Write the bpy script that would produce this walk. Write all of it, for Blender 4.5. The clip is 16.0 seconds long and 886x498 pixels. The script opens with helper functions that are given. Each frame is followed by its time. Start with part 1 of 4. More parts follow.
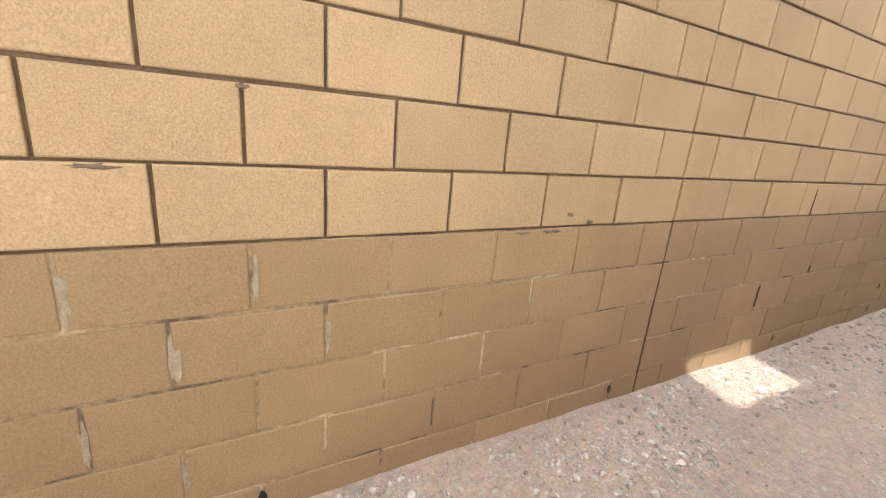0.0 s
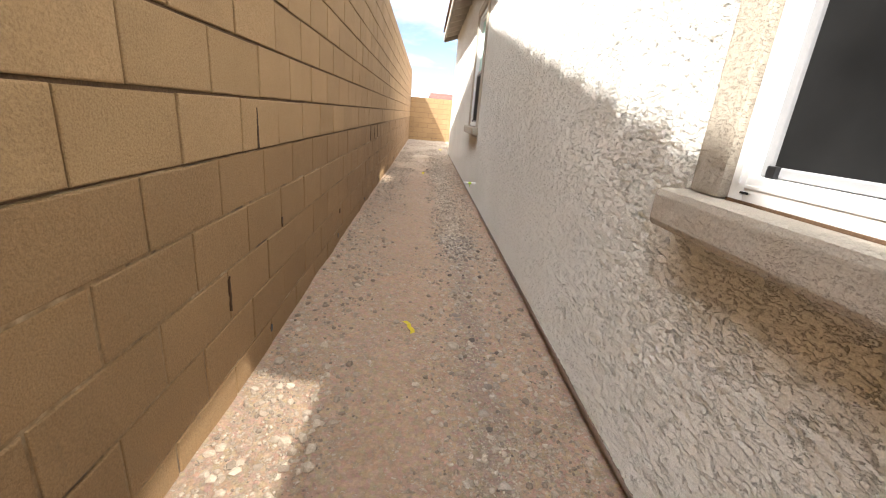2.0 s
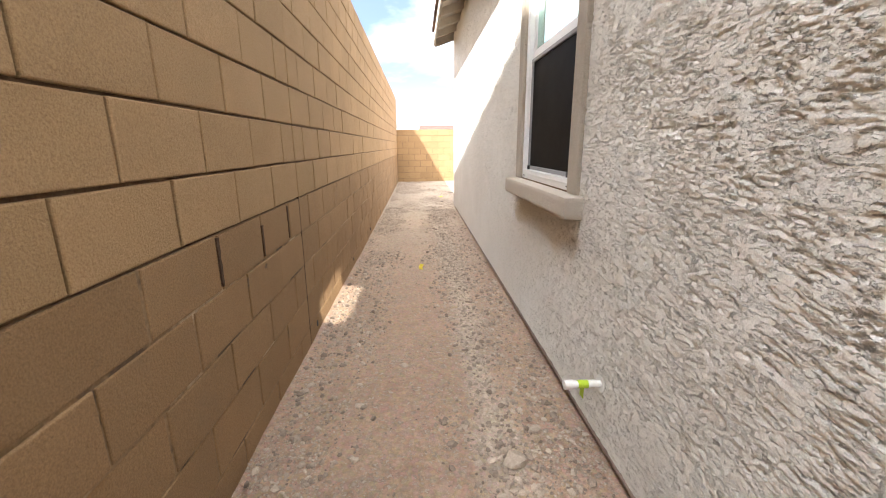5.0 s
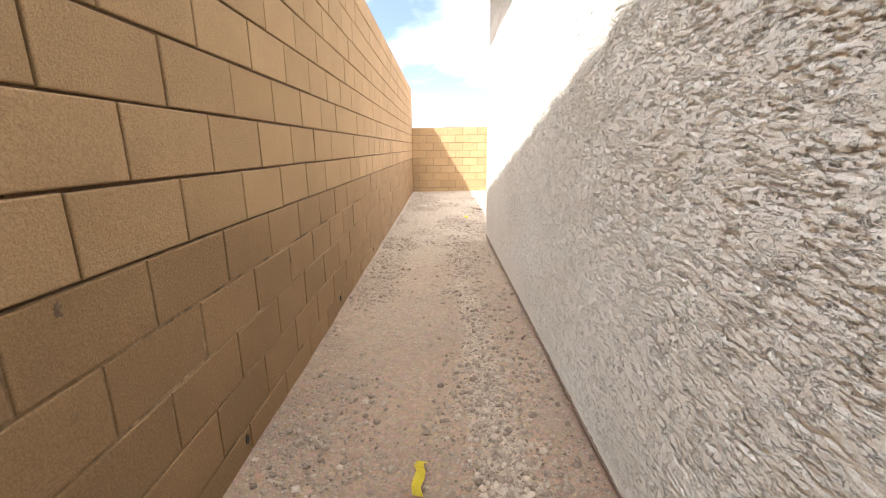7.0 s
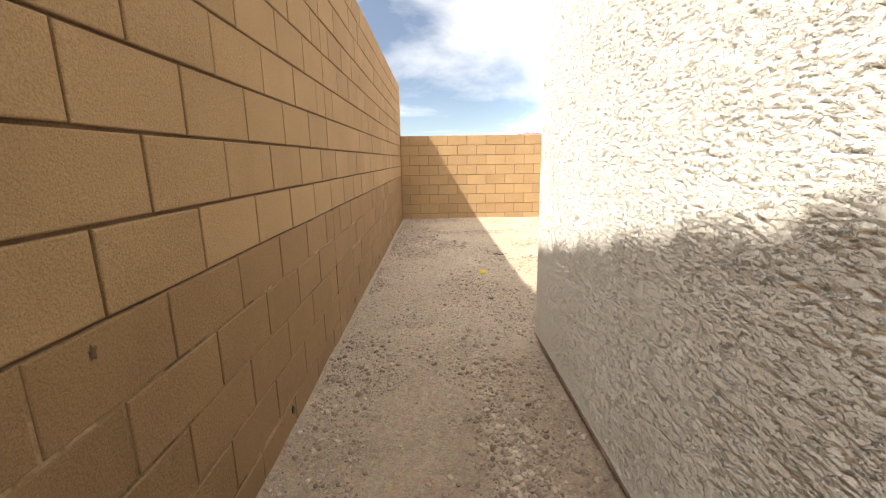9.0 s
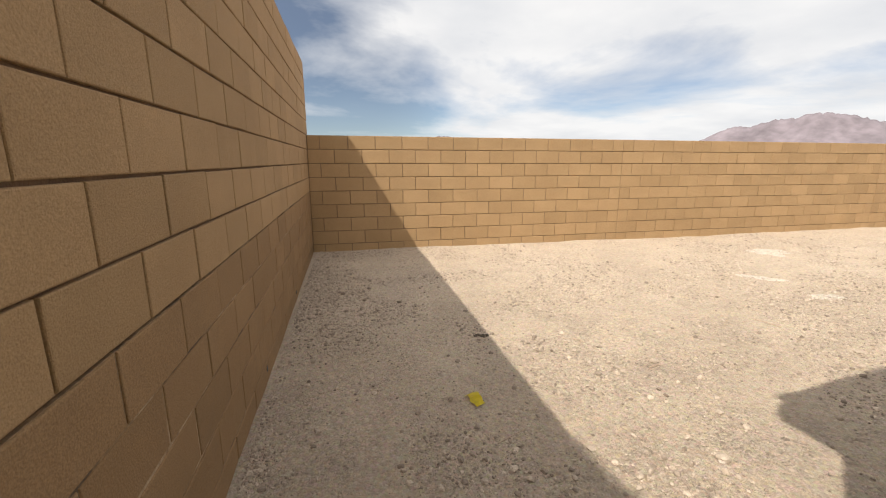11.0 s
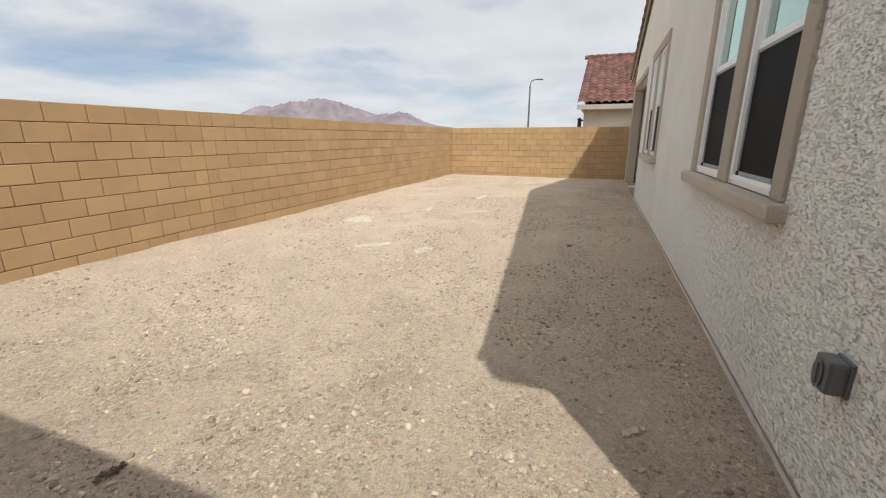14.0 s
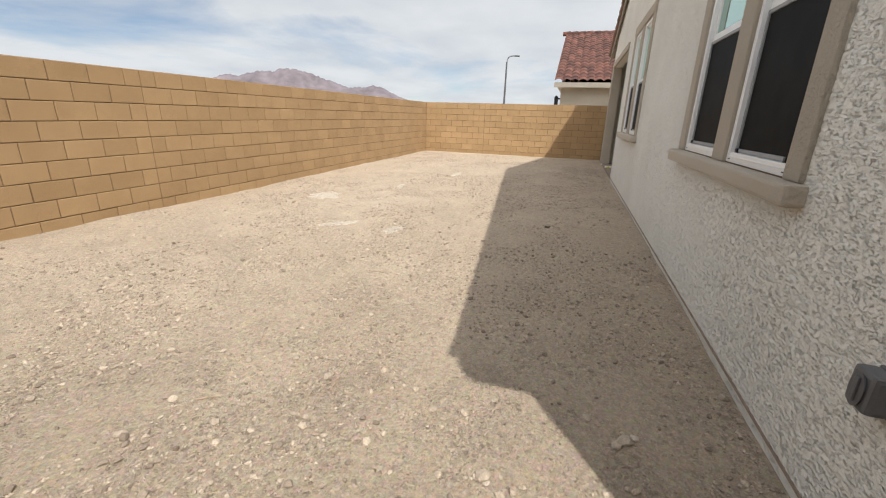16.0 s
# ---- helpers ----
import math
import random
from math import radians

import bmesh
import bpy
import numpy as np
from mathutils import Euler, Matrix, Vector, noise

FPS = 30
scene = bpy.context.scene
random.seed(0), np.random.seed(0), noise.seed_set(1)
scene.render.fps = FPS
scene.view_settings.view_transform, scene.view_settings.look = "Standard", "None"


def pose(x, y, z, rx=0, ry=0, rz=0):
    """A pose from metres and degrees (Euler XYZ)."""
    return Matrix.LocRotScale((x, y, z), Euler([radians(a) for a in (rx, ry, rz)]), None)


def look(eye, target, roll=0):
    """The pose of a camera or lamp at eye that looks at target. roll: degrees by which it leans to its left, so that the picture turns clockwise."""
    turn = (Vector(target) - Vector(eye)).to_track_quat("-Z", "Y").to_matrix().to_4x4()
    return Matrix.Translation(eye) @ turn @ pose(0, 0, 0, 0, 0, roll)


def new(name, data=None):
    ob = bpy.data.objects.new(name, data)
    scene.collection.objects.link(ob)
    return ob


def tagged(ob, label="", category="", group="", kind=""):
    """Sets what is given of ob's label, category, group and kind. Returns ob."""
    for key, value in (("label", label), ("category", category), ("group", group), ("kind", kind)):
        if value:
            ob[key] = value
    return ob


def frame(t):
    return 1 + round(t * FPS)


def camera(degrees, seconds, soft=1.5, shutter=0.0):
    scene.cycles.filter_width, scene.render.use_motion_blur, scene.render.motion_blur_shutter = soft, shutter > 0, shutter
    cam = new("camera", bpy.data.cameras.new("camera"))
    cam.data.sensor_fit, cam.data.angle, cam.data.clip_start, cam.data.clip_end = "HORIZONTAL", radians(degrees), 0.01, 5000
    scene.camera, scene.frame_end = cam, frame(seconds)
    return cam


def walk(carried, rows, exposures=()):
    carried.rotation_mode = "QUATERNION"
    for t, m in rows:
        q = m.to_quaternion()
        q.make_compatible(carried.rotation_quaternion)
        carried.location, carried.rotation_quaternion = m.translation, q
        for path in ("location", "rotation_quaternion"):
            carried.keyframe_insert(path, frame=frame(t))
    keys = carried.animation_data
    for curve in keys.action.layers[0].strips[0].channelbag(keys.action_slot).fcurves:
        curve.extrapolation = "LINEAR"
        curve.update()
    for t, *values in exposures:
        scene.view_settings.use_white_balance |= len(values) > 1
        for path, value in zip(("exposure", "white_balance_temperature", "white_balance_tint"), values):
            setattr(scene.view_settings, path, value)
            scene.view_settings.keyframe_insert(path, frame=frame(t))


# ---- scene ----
cam = camera(94.0, 16.0, 1.1)
PATH = [
    (0, (1.179, 0.262, 1.26), (-0.505, 1.192, 0.712), 4.7),
    (0.5, (0.905, 0.464, 1.256), (-0.323, 1.945, 0.709), 5.7),
    (1, (0.747, 0.855, 1.288), (0.186, 2.703, 0.77), 5.2),
    (1.5, (0.663, 1.213, 1.267), (0.603, 3.123, 0.678), 4.6),
    (2, (0.688, 1.707, 1.137), (0.814, 3.605, 0.52), 5.1),
    (2.5, (0.695, 2.371, 1.115), (0.792, 4.277, 0.515), 4.6),
    (3, (0.746, 3.014, 1.16), (0.763, 4.938, 0.614), 4.2),
    (5.5, (0.689, 6.463, 1.224), (0.802, 8.399, 0.737), -1.2),
    (6, (0.701, 7.146, 1.222), (0.761, 9.083, 0.727), -1.1),
    (6.5, (0.734, 7.868, 1.221), (0.757, 9.806, 0.728), -0.8),
    (7, (0.803, 8.544, 1.22), (0.807, 10.486, 0.742), -0.5),
    (7.5, (0.812, 9.249, 1.243), (0.8, 11.196, 0.787), -0.5),
    (8, (0.784, 9.967, 1.251), (0.776, 11.918, 0.812), -0.7),
    (8.5, (0.736, 10.674, 1.268), (0.739, 12.627, 0.839), -0.9),
    (9, (0.723, 11.392, 1.264), (0.753, 13.347, 0.839), -0.9),
    (11.3, (0.554, 14.097, 1.386), (1.181, 15.951, 0.974), 0.3),
    (11.5, (0.596, 14.26, 1.348), (1.386, 16.053, 0.948), 0.1),
    (12, (0.732, 14.552, 1.374), (1.925, 16.101, 0.953), 0.1),
    (12.5, (0.748, 14.821, 1.358), (2.272, 16.04, 0.92), -0.8),
    (13, (0.695, 14.93, 1.397), (2.418, 15.832, 0.93), -0.4),
    (13.5, (0.695, 14.928, 1.396), (2.494, 15.652, 0.906), -0.3),
    (14, (0.68, 14.944, 1.387), (2.491, 15.612, 0.867), 0.0),
    (14.5, (0.657, 14.955, 1.377), (2.463, 15.609, 0.819), 0.5),
    (15, (0.663, 14.965, 1.351), (2.459, 15.608, 0.751), 1.0),
    (15.5, (0.756, 14.977, 1.336), (2.558, 15.579, 0.712), 1.4),
    (16, (1.004, 15.029, 1.317), (2.829, 15.566, 0.699), 1.7),
]
EXPOSURES = [(0.0, 2.3, 5500, 7), (0.5, 2.18, 5800, 9), (1.5, 1.7, 6400, 10), (2.0, 1.62, 6400, 10), (2.5, 1.79, 6400, 10), (5.5, 1.96, 6350, 11), (6.0, 2.0, 6350, 11), (7.0, 1.81, 6400, 11),
             (8.0, 1.3, 6800, 10), (9.0, 0.9, 7000, 10), (11.3, -0.02, 6650, 10), (12.0, -0.16, 6400, 9), (13.5, -0.19, 6400, 8), (16.0, -0.18, 6400, 8)]
walk(cam, [(t, look(e, g, r)) for t, e, g, r in PATH], EXPOSURES)


# ---- world, sun, lights ----
SUN_TO = Vector((0.59, 0.41, -1.0)).normalized()
world = bpy.data.worlds.new("desert_sky")
scene.world = world
world.use_nodes = True
wn, wl = world.node_tree.nodes, world.node_tree.links
wn.clear()
w_out = wn.new("ShaderNodeOutputWorld")
w_bg = wn.new("ShaderNodeBackground")
w_bg.inputs["Strength"].default_value = 0.122
w_sky = wn.new("ShaderNodeTexSky")
w_sky.sky_type = "NISHITA"
w_sky.sun_disc = False
w_sky.sun_elevation = radians(54.3)
w_sky.sun_rotation = radians(235.0)
w_sky.dust_density = 0.35
w_sky.air_density = 0.8
w_sky.altitude = 900.0
w_tc = wn.new("ShaderNodeTexCoord")
w_sep = wn.new("ShaderNodeSeparateXYZ")
wl.new(w_tc.outputs["Generated"], w_sep.inputs[0])
w_h = wn.new("ShaderNodeMath")
w_h.operation = "ADD"
w_h.inputs[1].default_value = 0.16
wl.new(w_sep.outputs["Z"], w_h.inputs[0])
w_dx = wn.new("ShaderNodeMath")
w_dx.operation = "DIVIDE"
wl.new(w_sep.outputs["X"], w_dx.inputs[0])
wl.new(w_h.outputs[0], w_dx.inputs[1])
w_dy = wn.new("ShaderNodeMath")
w_dy.operation = "DIVIDE"
wl.new(w_sep.outputs["Y"], w_dy.inputs[0])
wl.new(w_h.outputs[0], w_dy.inputs[1])
w_com = wn.new("ShaderNodeCombineXYZ")
wl.new(w_dx.outputs[0], w_com.inputs[0])
wl.new(w_dy.outputs[0], w_com.inputs[1])
w_noise = wn.new("ShaderNodeTexNoise")
w_noise.inputs["Scale"].default_value = 0.55
w_noise.inputs["Detail"].default_value = 7.0
w_noise.inputs["Roughness"].default_value = 0.56
w_noise.inputs["Distortion"].default_value = 0.35
wl.new(w_com.outputs[0], w_noise.inputs["Vector"])
w_ramp = wn.new("ShaderNodeValToRGB")
w_ramp.color_ramp.elements[0].position = 0.29
w_ramp.color_ramp.elements[0].color = (0.08, 0.08, 0.08, 1)
w_ramp.color_ramp.elements[1].position = 0.47
w_ramp.color_ramp.elements[1].color = (0.97, 0.97, 0.97, 1)
w_noise2 = wn.new("ShaderNodeTexNoise")
w_noise2.inputs["Scale"].default_value = 1.3
w_noise2.inputs["Detail"].default_value = 6.0
wl.new(w_com.outputs[0], w_noise2.inputs["Vector"])
w_cloud = wn.new("ShaderNodeValToRGB")
w_cloud.color_ramp.elements[0].position = 0.3
w_cloud.color_ramp.elements[0].color = (5.8, 6.05, 6.5, 1)
w_cloud.color_ramp.elements[1].position = 0.62
w_cloud.color_ramp.elements[1].color = (7.3, 7.4, 7.6, 1)
wl.new(w_noise2.outputs["Fac"], w_cloud.inputs["Fac"])
w_mix = wn.new("ShaderNodeMix")
w_mix.data_type = "RGBA"
# a clear gap low in the north
w_north = wn.new("ShaderNodeVectorMath")
w_north.operation = "DOT_PRODUCT"
w_north.inputs[1].default_value = Vector((-0.05, 0.985, 0.12)).normalized()
wl.new(w_tc.outputs["Generated"], w_north.inputs[0])
w_thin = wn.new("ShaderNodeMapRange")
w_thin.interpolation_type = "SMOOTHSTEP"
w_thin.inputs["From Min"].default_value = 0.94
w_thin.inputs["From Max"].default_value = 0.995
w_thin.inputs["To Max"].default_value = 0.22
wl.new(w_north.outputs["Value"], w_thin.inputs["Value"])
w_less = wn.new("ShaderNodeMath")
w_less.operation = "SUBTRACT"
wl.new(w_noise.outputs["Fac"], w_less.inputs[0])
wl.new(w_thin.outputs[0], w_less.inputs[1])
wl.new(w_less.outputs[0], w_ramp.inputs["Fac"])
w_deep = wn.new("ShaderNodeMath")
w_deep.operation = "MULTIPLY_ADD"
w_deep.inputs[1].default_value = -1.15
w_deep.inputs[2].default_value = 0.88
wl.new(w_thin.outputs[0], w_deep.inputs[0])
w_clear = wn.new("ShaderNodeVectorMath")
w_clear.operation = "SCALE"
wl.new(w_sky.outputs["Color"], w_clear.inputs[0])
wl.new(w_deep.outputs[0], w_clear.inputs["Scale"])
wl.new(w_clear.outputs[0], w_mix.inputs["A"])
wl.new(w_ramp.outputs["Color"], w_mix.inputs["Factor"])
# thin cloud scatters sunlight forward: brighter round the sun
w_dot = wn.new("ShaderNodeVectorMath")
w_dot.operation = "DOT_PRODUCT"
w_dot.inputs[1].default_value = -SUN_TO
wl.new(w_tc.outputs["Generated"], w_dot.inputs[0])
w_pos = wn.new("ShaderNodeMath")
w_pos.operation = "MAXIMUM"
w_pos.inputs[1].default_value = 0.0
wl.new(w_dot.outputs["Value"], w_pos.inputs[0])
w_pow = wn.new("ShaderNodeMath")
w_pow.operation = "POWER"
w_pow.inputs[1].default_value = 3.5
wl.new(w_pos.outputs[0], w_pow.inputs[0])
w_gain = wn.new("ShaderNodeMath")
w_gain.operation = "MULTIPLY_ADD"
w_gain.inputs[1].default_value = 2.6
w_gain.inputs[2].default_value = 1.0
wl.new(w_pow.outputs[0], w_gain.inputs[0])
w_lit = wn.new("ShaderNodeVectorMath")
w_lit.operation = "SCALE"
wl.new(w_cloud.outputs["Color"], w_lit.inputs[0])
wl.new(w_gain.outputs[0], w_lit.inputs["Scale"])
wl.new(w_lit.outputs[0], w_mix.inputs["B"])
wl.new(w_mix.outputs["Result"], w_bg.inputs["Color"])
wl.new(w_bg.outputs[0], w_out.inputs["Surface"])

sun_data = bpy.data.lights.new("sun", "SUN")
sun_data.energy = 5.0
sun_data.angle = radians(0.55)
sun_data.color = (1.0, 0.955, 0.885)
sun = new("sun", sun_data)
sun.matrix_world = look((0, 0, 60), Vector((0, 0, 60)) + SUN_TO)


def added_glint_lamp(lands_at, wide, tall):
    """An added area lamp standing in for the sunbeam that an upper window pane throws back on to the foot of the wall
    opposite.
    """
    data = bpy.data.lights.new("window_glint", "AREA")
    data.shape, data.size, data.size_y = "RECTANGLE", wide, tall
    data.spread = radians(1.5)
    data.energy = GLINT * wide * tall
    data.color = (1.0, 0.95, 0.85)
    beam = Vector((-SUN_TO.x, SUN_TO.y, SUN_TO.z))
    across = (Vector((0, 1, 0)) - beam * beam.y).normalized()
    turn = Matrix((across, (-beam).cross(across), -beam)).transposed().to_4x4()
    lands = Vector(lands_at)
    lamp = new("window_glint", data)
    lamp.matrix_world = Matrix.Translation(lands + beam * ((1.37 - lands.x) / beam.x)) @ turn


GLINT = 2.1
added_glint_lamp((0.13, 2.93, 0.0), 0.64, 0.32)
added_glint_lamp((0.03, 8.92, 0.0), 0.76, 0.24)


# ---- materials ----
def material(name):
    m = bpy.data.materials.new(name)
    m.use_nodes = True
    nt = m.node_tree
    bsdf = nt.nodes["Principled BSDF"]
    pos = nt.nodes.new("ShaderNodeNewGeometry")
    return m, nt, bsdf, pos


def n_noise(nt, vec, scale, detail=4.0, rough=0.55, distort=0.0):
    n = nt.nodes.new("ShaderNodeTexNoise")
    n.inputs["Scale"].default_value = scale
    n.inputs["Detail"].default_value = detail
    n.inputs["Roughness"].default_value = rough
    n.inputs["Distortion"].default_value = distort
    nt.links.new(vec, n.inputs["Vector"])
    return n.outputs["Fac"]


def n_ramp(nt, fac, p0, c0, p1, c1):
    n = nt.nodes.new("ShaderNodeValToRGB")
    e = n.color_ramp.elements
    e[0].position, e[0].color = p0, (*c0, 1) if len(c0) == 3 else c0
    e[1].position, e[1].color = p1, (*c1, 1) if len(c1) == 3 else c1
    nt.links.new(fac, n.inputs["Fac"])
    return n.outputs["Color"]


def n_mix(nt, fac, a, b, blend="MIX"):
    n = nt.nodes.new("ShaderNodeMix")
    n.data_type = "RGBA"
    n.blend_type = blend
    for sock, val in (("Factor", fac), ("A", a), ("B", b)):
        if isinstance(val, (int, float)):
            n.inputs[sock].default_value = val
        elif isinstance(val, tuple):
            n.inputs[sock].default_value = (*val, 1)
        else:
            nt.links.new(val, n.inputs[sock])
    return n.outputs["Result"]


def n_math(nt, op, a, b=0.0, c=None):
    n = nt.nodes.new("ShaderNodeMath")
    n.operation = op
    for i, val in enumerate((a, b) if c is None else (a, b, c)):
        if isinstance(val, (int, float)):
            n.inputs[i].default_value = val
        else:
            nt.links.new(val, n.inputs[i])
    return n.outputs[0]


def n_bump(nt, height, distance, strength=1.0, normal=None):
    n = nt.nodes.new("ShaderNodeBump")
    n.inputs["Distance"].default_value = distance
    n.inputs["Strength"].default_value = strength
    nt.links.new(height, n.inputs["Height"])
    if normal is not None:
        nt.links.new(normal, n.inputs["Normal"])
    return n.outputs["Normal"]


def n_voronoi(nt, vec, scale, feature="F1", rand=1.0):
    n = nt.nodes.new("ShaderNodeTexVoronoi")
    n.feature = feature
    n.inputs["Scale"].default_value = scale
    n.inputs["Randomness"].default_value = rand
    nt.links.new(vec, n.inputs["Vector"])
    return n


def g(v):
    return (v, v, v)


def plain(name, base, rough=0.6, metal=0.0, vary=0.12, scale=9.0, grain=140.0, bump=0.001):
    """A painted, cast or moulded surface with two scales of unevenness."""
    m, nt, bsdf, geo = material(name)
    p = geo.outputs["Position"]
    a = n_ramp(nt, n_noise(nt, p, scale), 0.3, g(1 - vary), 0.7, g(1 + vary))
    b = n_ramp(nt, n_noise(nt, p, grain, 2), 0.3, g(1 - vary * 0.6), 0.7, g(1 + vary * 0.6))
    c = n_mix(nt, 1.0, n_mix(nt, 1.0, base, a, "MULTIPLY"), b, "MULTIPLY")
    nt.links.new(c, bsdf.inputs["Base Color"])
    bsdf.inputs["Roughness"].default_value = rough
    bsdf.inputs["Metallic"].default_value = metal
    if bump:
        nt.links.new(n_bump(nt, n_noise(nt, p, grain, 2), bump), bsdf.inputs["Normal"])
    return m


def block_material(name, base, soiled):
    m, nt, bsdf, geo = material(name)
    p = geo.outputs["Position"]
    info = nt.nodes.new("ShaderNodeObjectInfo")
    r = n_math(nt, "FRACT", n_math(nt, "ADD", info.outputs["Random"], geo.outputs["Random Per Island"]))
    tone = n_ramp(nt, r, 0.0, (0.91, 0.905, 0.89), 1.0, (1.07, 1.07, 1.08))
    c = n_mix(nt, 1.0, base, tone, "MULTIPLY")
    warm = n_ramp(nt, n_noise(nt, p, 2.2, 5, 0.6), 0.35, (0.93, 0.92, 0.90), 0.68, (1.05, 1.05, 1.04))
    c = n_mix(nt, 1.0, c, warm, "MULTIPLY")
    speck = n_ramp(nt, n_noise(nt, p, 190, 3, 0.7), 0.33, (0.80, 0.785, 0.76), 0.66, (1.12, 1.12, 1.11))
    c = n_mix(nt, 1.0, c, speck, "MULTIPLY")
    stain = n_ramp(nt, n_noise(nt, p, 4.5, 6, 0.65, 0.8), 0.56, g(0.0), 0.78, g(soiled))
    c = n_mix(nt, stain, c, (0.22, 0.145, 0.08))
    drip = n_ramp(nt, n_noise(nt, p, 11, 6, 0.7, 1.2), 0.62, g(0.0), 0.72, g(soiled * 0.9))
    c = n_mix(nt, drip, c, (0.15, 0.10, 0.06))
    nt.links.new(c, bsdf.inputs["Base Color"])
    bsdf.inputs["Roughness"].default_value = 0.92
    pits = n_ramp(nt, n_noise(nt, p, 95, 5, 0.68), 0.36, g(0.0), 0.58, g(1.0))
    nb = n_bump(nt, pits, 0.0028, 0.6)
    nt.links.new(n_bump(nt, n_noise(nt, p, 14, 4), 0.006, 0.6, nb), bsdf.inputs["Normal"])
    return m


def patchy_mortar(name, dark, pale):
    """Mortar struck flush in places and fallen out in others."""
    m, nt, bsdf, geo = material(name)
    p = geo.outputs["Position"]
    c = n_ramp(nt, n_noise(nt, p, 3.1, 5, 0.62), 0.40, dark, 0.62, pale)
    stops = c.node.color_ramp.elements
    for at in (0.455, 0.56):
        stops.new(at).color = (0.27, 0.178, 0.095, 1)
    w = n_ramp(nt, n_noise(nt, p, 60, 4), 0.3, g(0.75), 0.7, g(1.2))
    nt.links.new(n_mix(nt, 1.0, c, w, "MULTIPLY"), bsdf.inputs["Base Color"])
    bsdf.inputs["Roughness"].default_value = 0.95
    nt.links.new(n_bump(nt, n_noise(nt, p, 120, 3), 0.003), bsdf.inputs["Normal"])
    return m


def stucco_material(name, base, coarse=1.0, depth=0.016):
    """Hand-troweled lace stucco."""
    m, nt, bsdf, geo = material(name)
    p = geo.outputs["Position"]
    big = n_ramp(nt, n_noise(nt, p, 1.1, 5), 0.3, (0.93, 0.925, 0.91), 0.7, (1.05, 1.05, 1.05))
    fine = n_ramp(nt, n_noise(nt, p, 240, 2), 0.3, g(0.88), 0.7, g(1.1))
    c = n_mix(nt, 1.0, n_mix(nt, 1.0, base, big, "MULTIPLY"), fine, "MULTIPLY")
    mp = nt.nodes.new("ShaderNodeMapping")
    mp.inputs["Scale"].default_value = (0.62, 0.62, 1.25)
    nt.links.new(p, mp.inputs["Vector"])
    q = mp.outputs["Vector"]
    sep = nt.nodes.new("ShaderNodeSeparateXYZ")
    nt.links.new(p, sep.inputs[0])
    layers = []
    for pitch, drift, wave, cover in ((0.026, 0.125, 32, 0.47), (0.017, 0.09, 55, 0.45)):
        shift = n_math(nt, "MULTIPLY_ADD", n_noise(nt, q, wave * coarse, 5, 0.7), drift / coarse, sep.outputs["Z"])
        f = n_math(nt, "FRACT", n_math(nt, "DIVIDE", shift, pitch / coarse))
        fall = n_ramp(nt, f, 0.0, g(1.0), 0.1, g(0.0))
        lip = n_ramp(nt, f, 0.12, g(0.0), 0.23, g(1.0))
        there = n_ramp(nt, n_noise(nt, p, (14 + wave * 0.4) * coarse, 3, 0.6), cover, g(0.0), cover + 0.09, g(1.0))
        cut = n_math(nt, "SUBTRACT", 1.0, n_math(nt, "MAXIMUM", lip, fall))
        layers.append(n_math(nt, "MULTIPLY", cut, there))
    flat = n_math(nt, "MULTIPLY", n_math(nt, "MULTIPLY_ADD", layers[1], 0.75, layers[0]), -1.0)
    grit = n_noise(nt, p, 260, 3, 0.7)
    lumps = n_ramp(nt, n_noise(nt, q, 62 * coarse, 4, 0.66), 0.4, g(0.0), 0.56, g(1.0))
    nb = n_bump(nt, lumps, depth * 0.12, 1.0)
    nb = n_bump(nt, flat, depth, 1.0, nb)
    nb = n_bump(nt, grit, 0.002, 0.5, nb)
    nt.links.new(nb, bsdf.inputs["Normal"])
    nt.links.new(c, bsdf.inputs["Base Color"])
    bsdf.inputs["Roughness"].default_value = 0.93
    return m


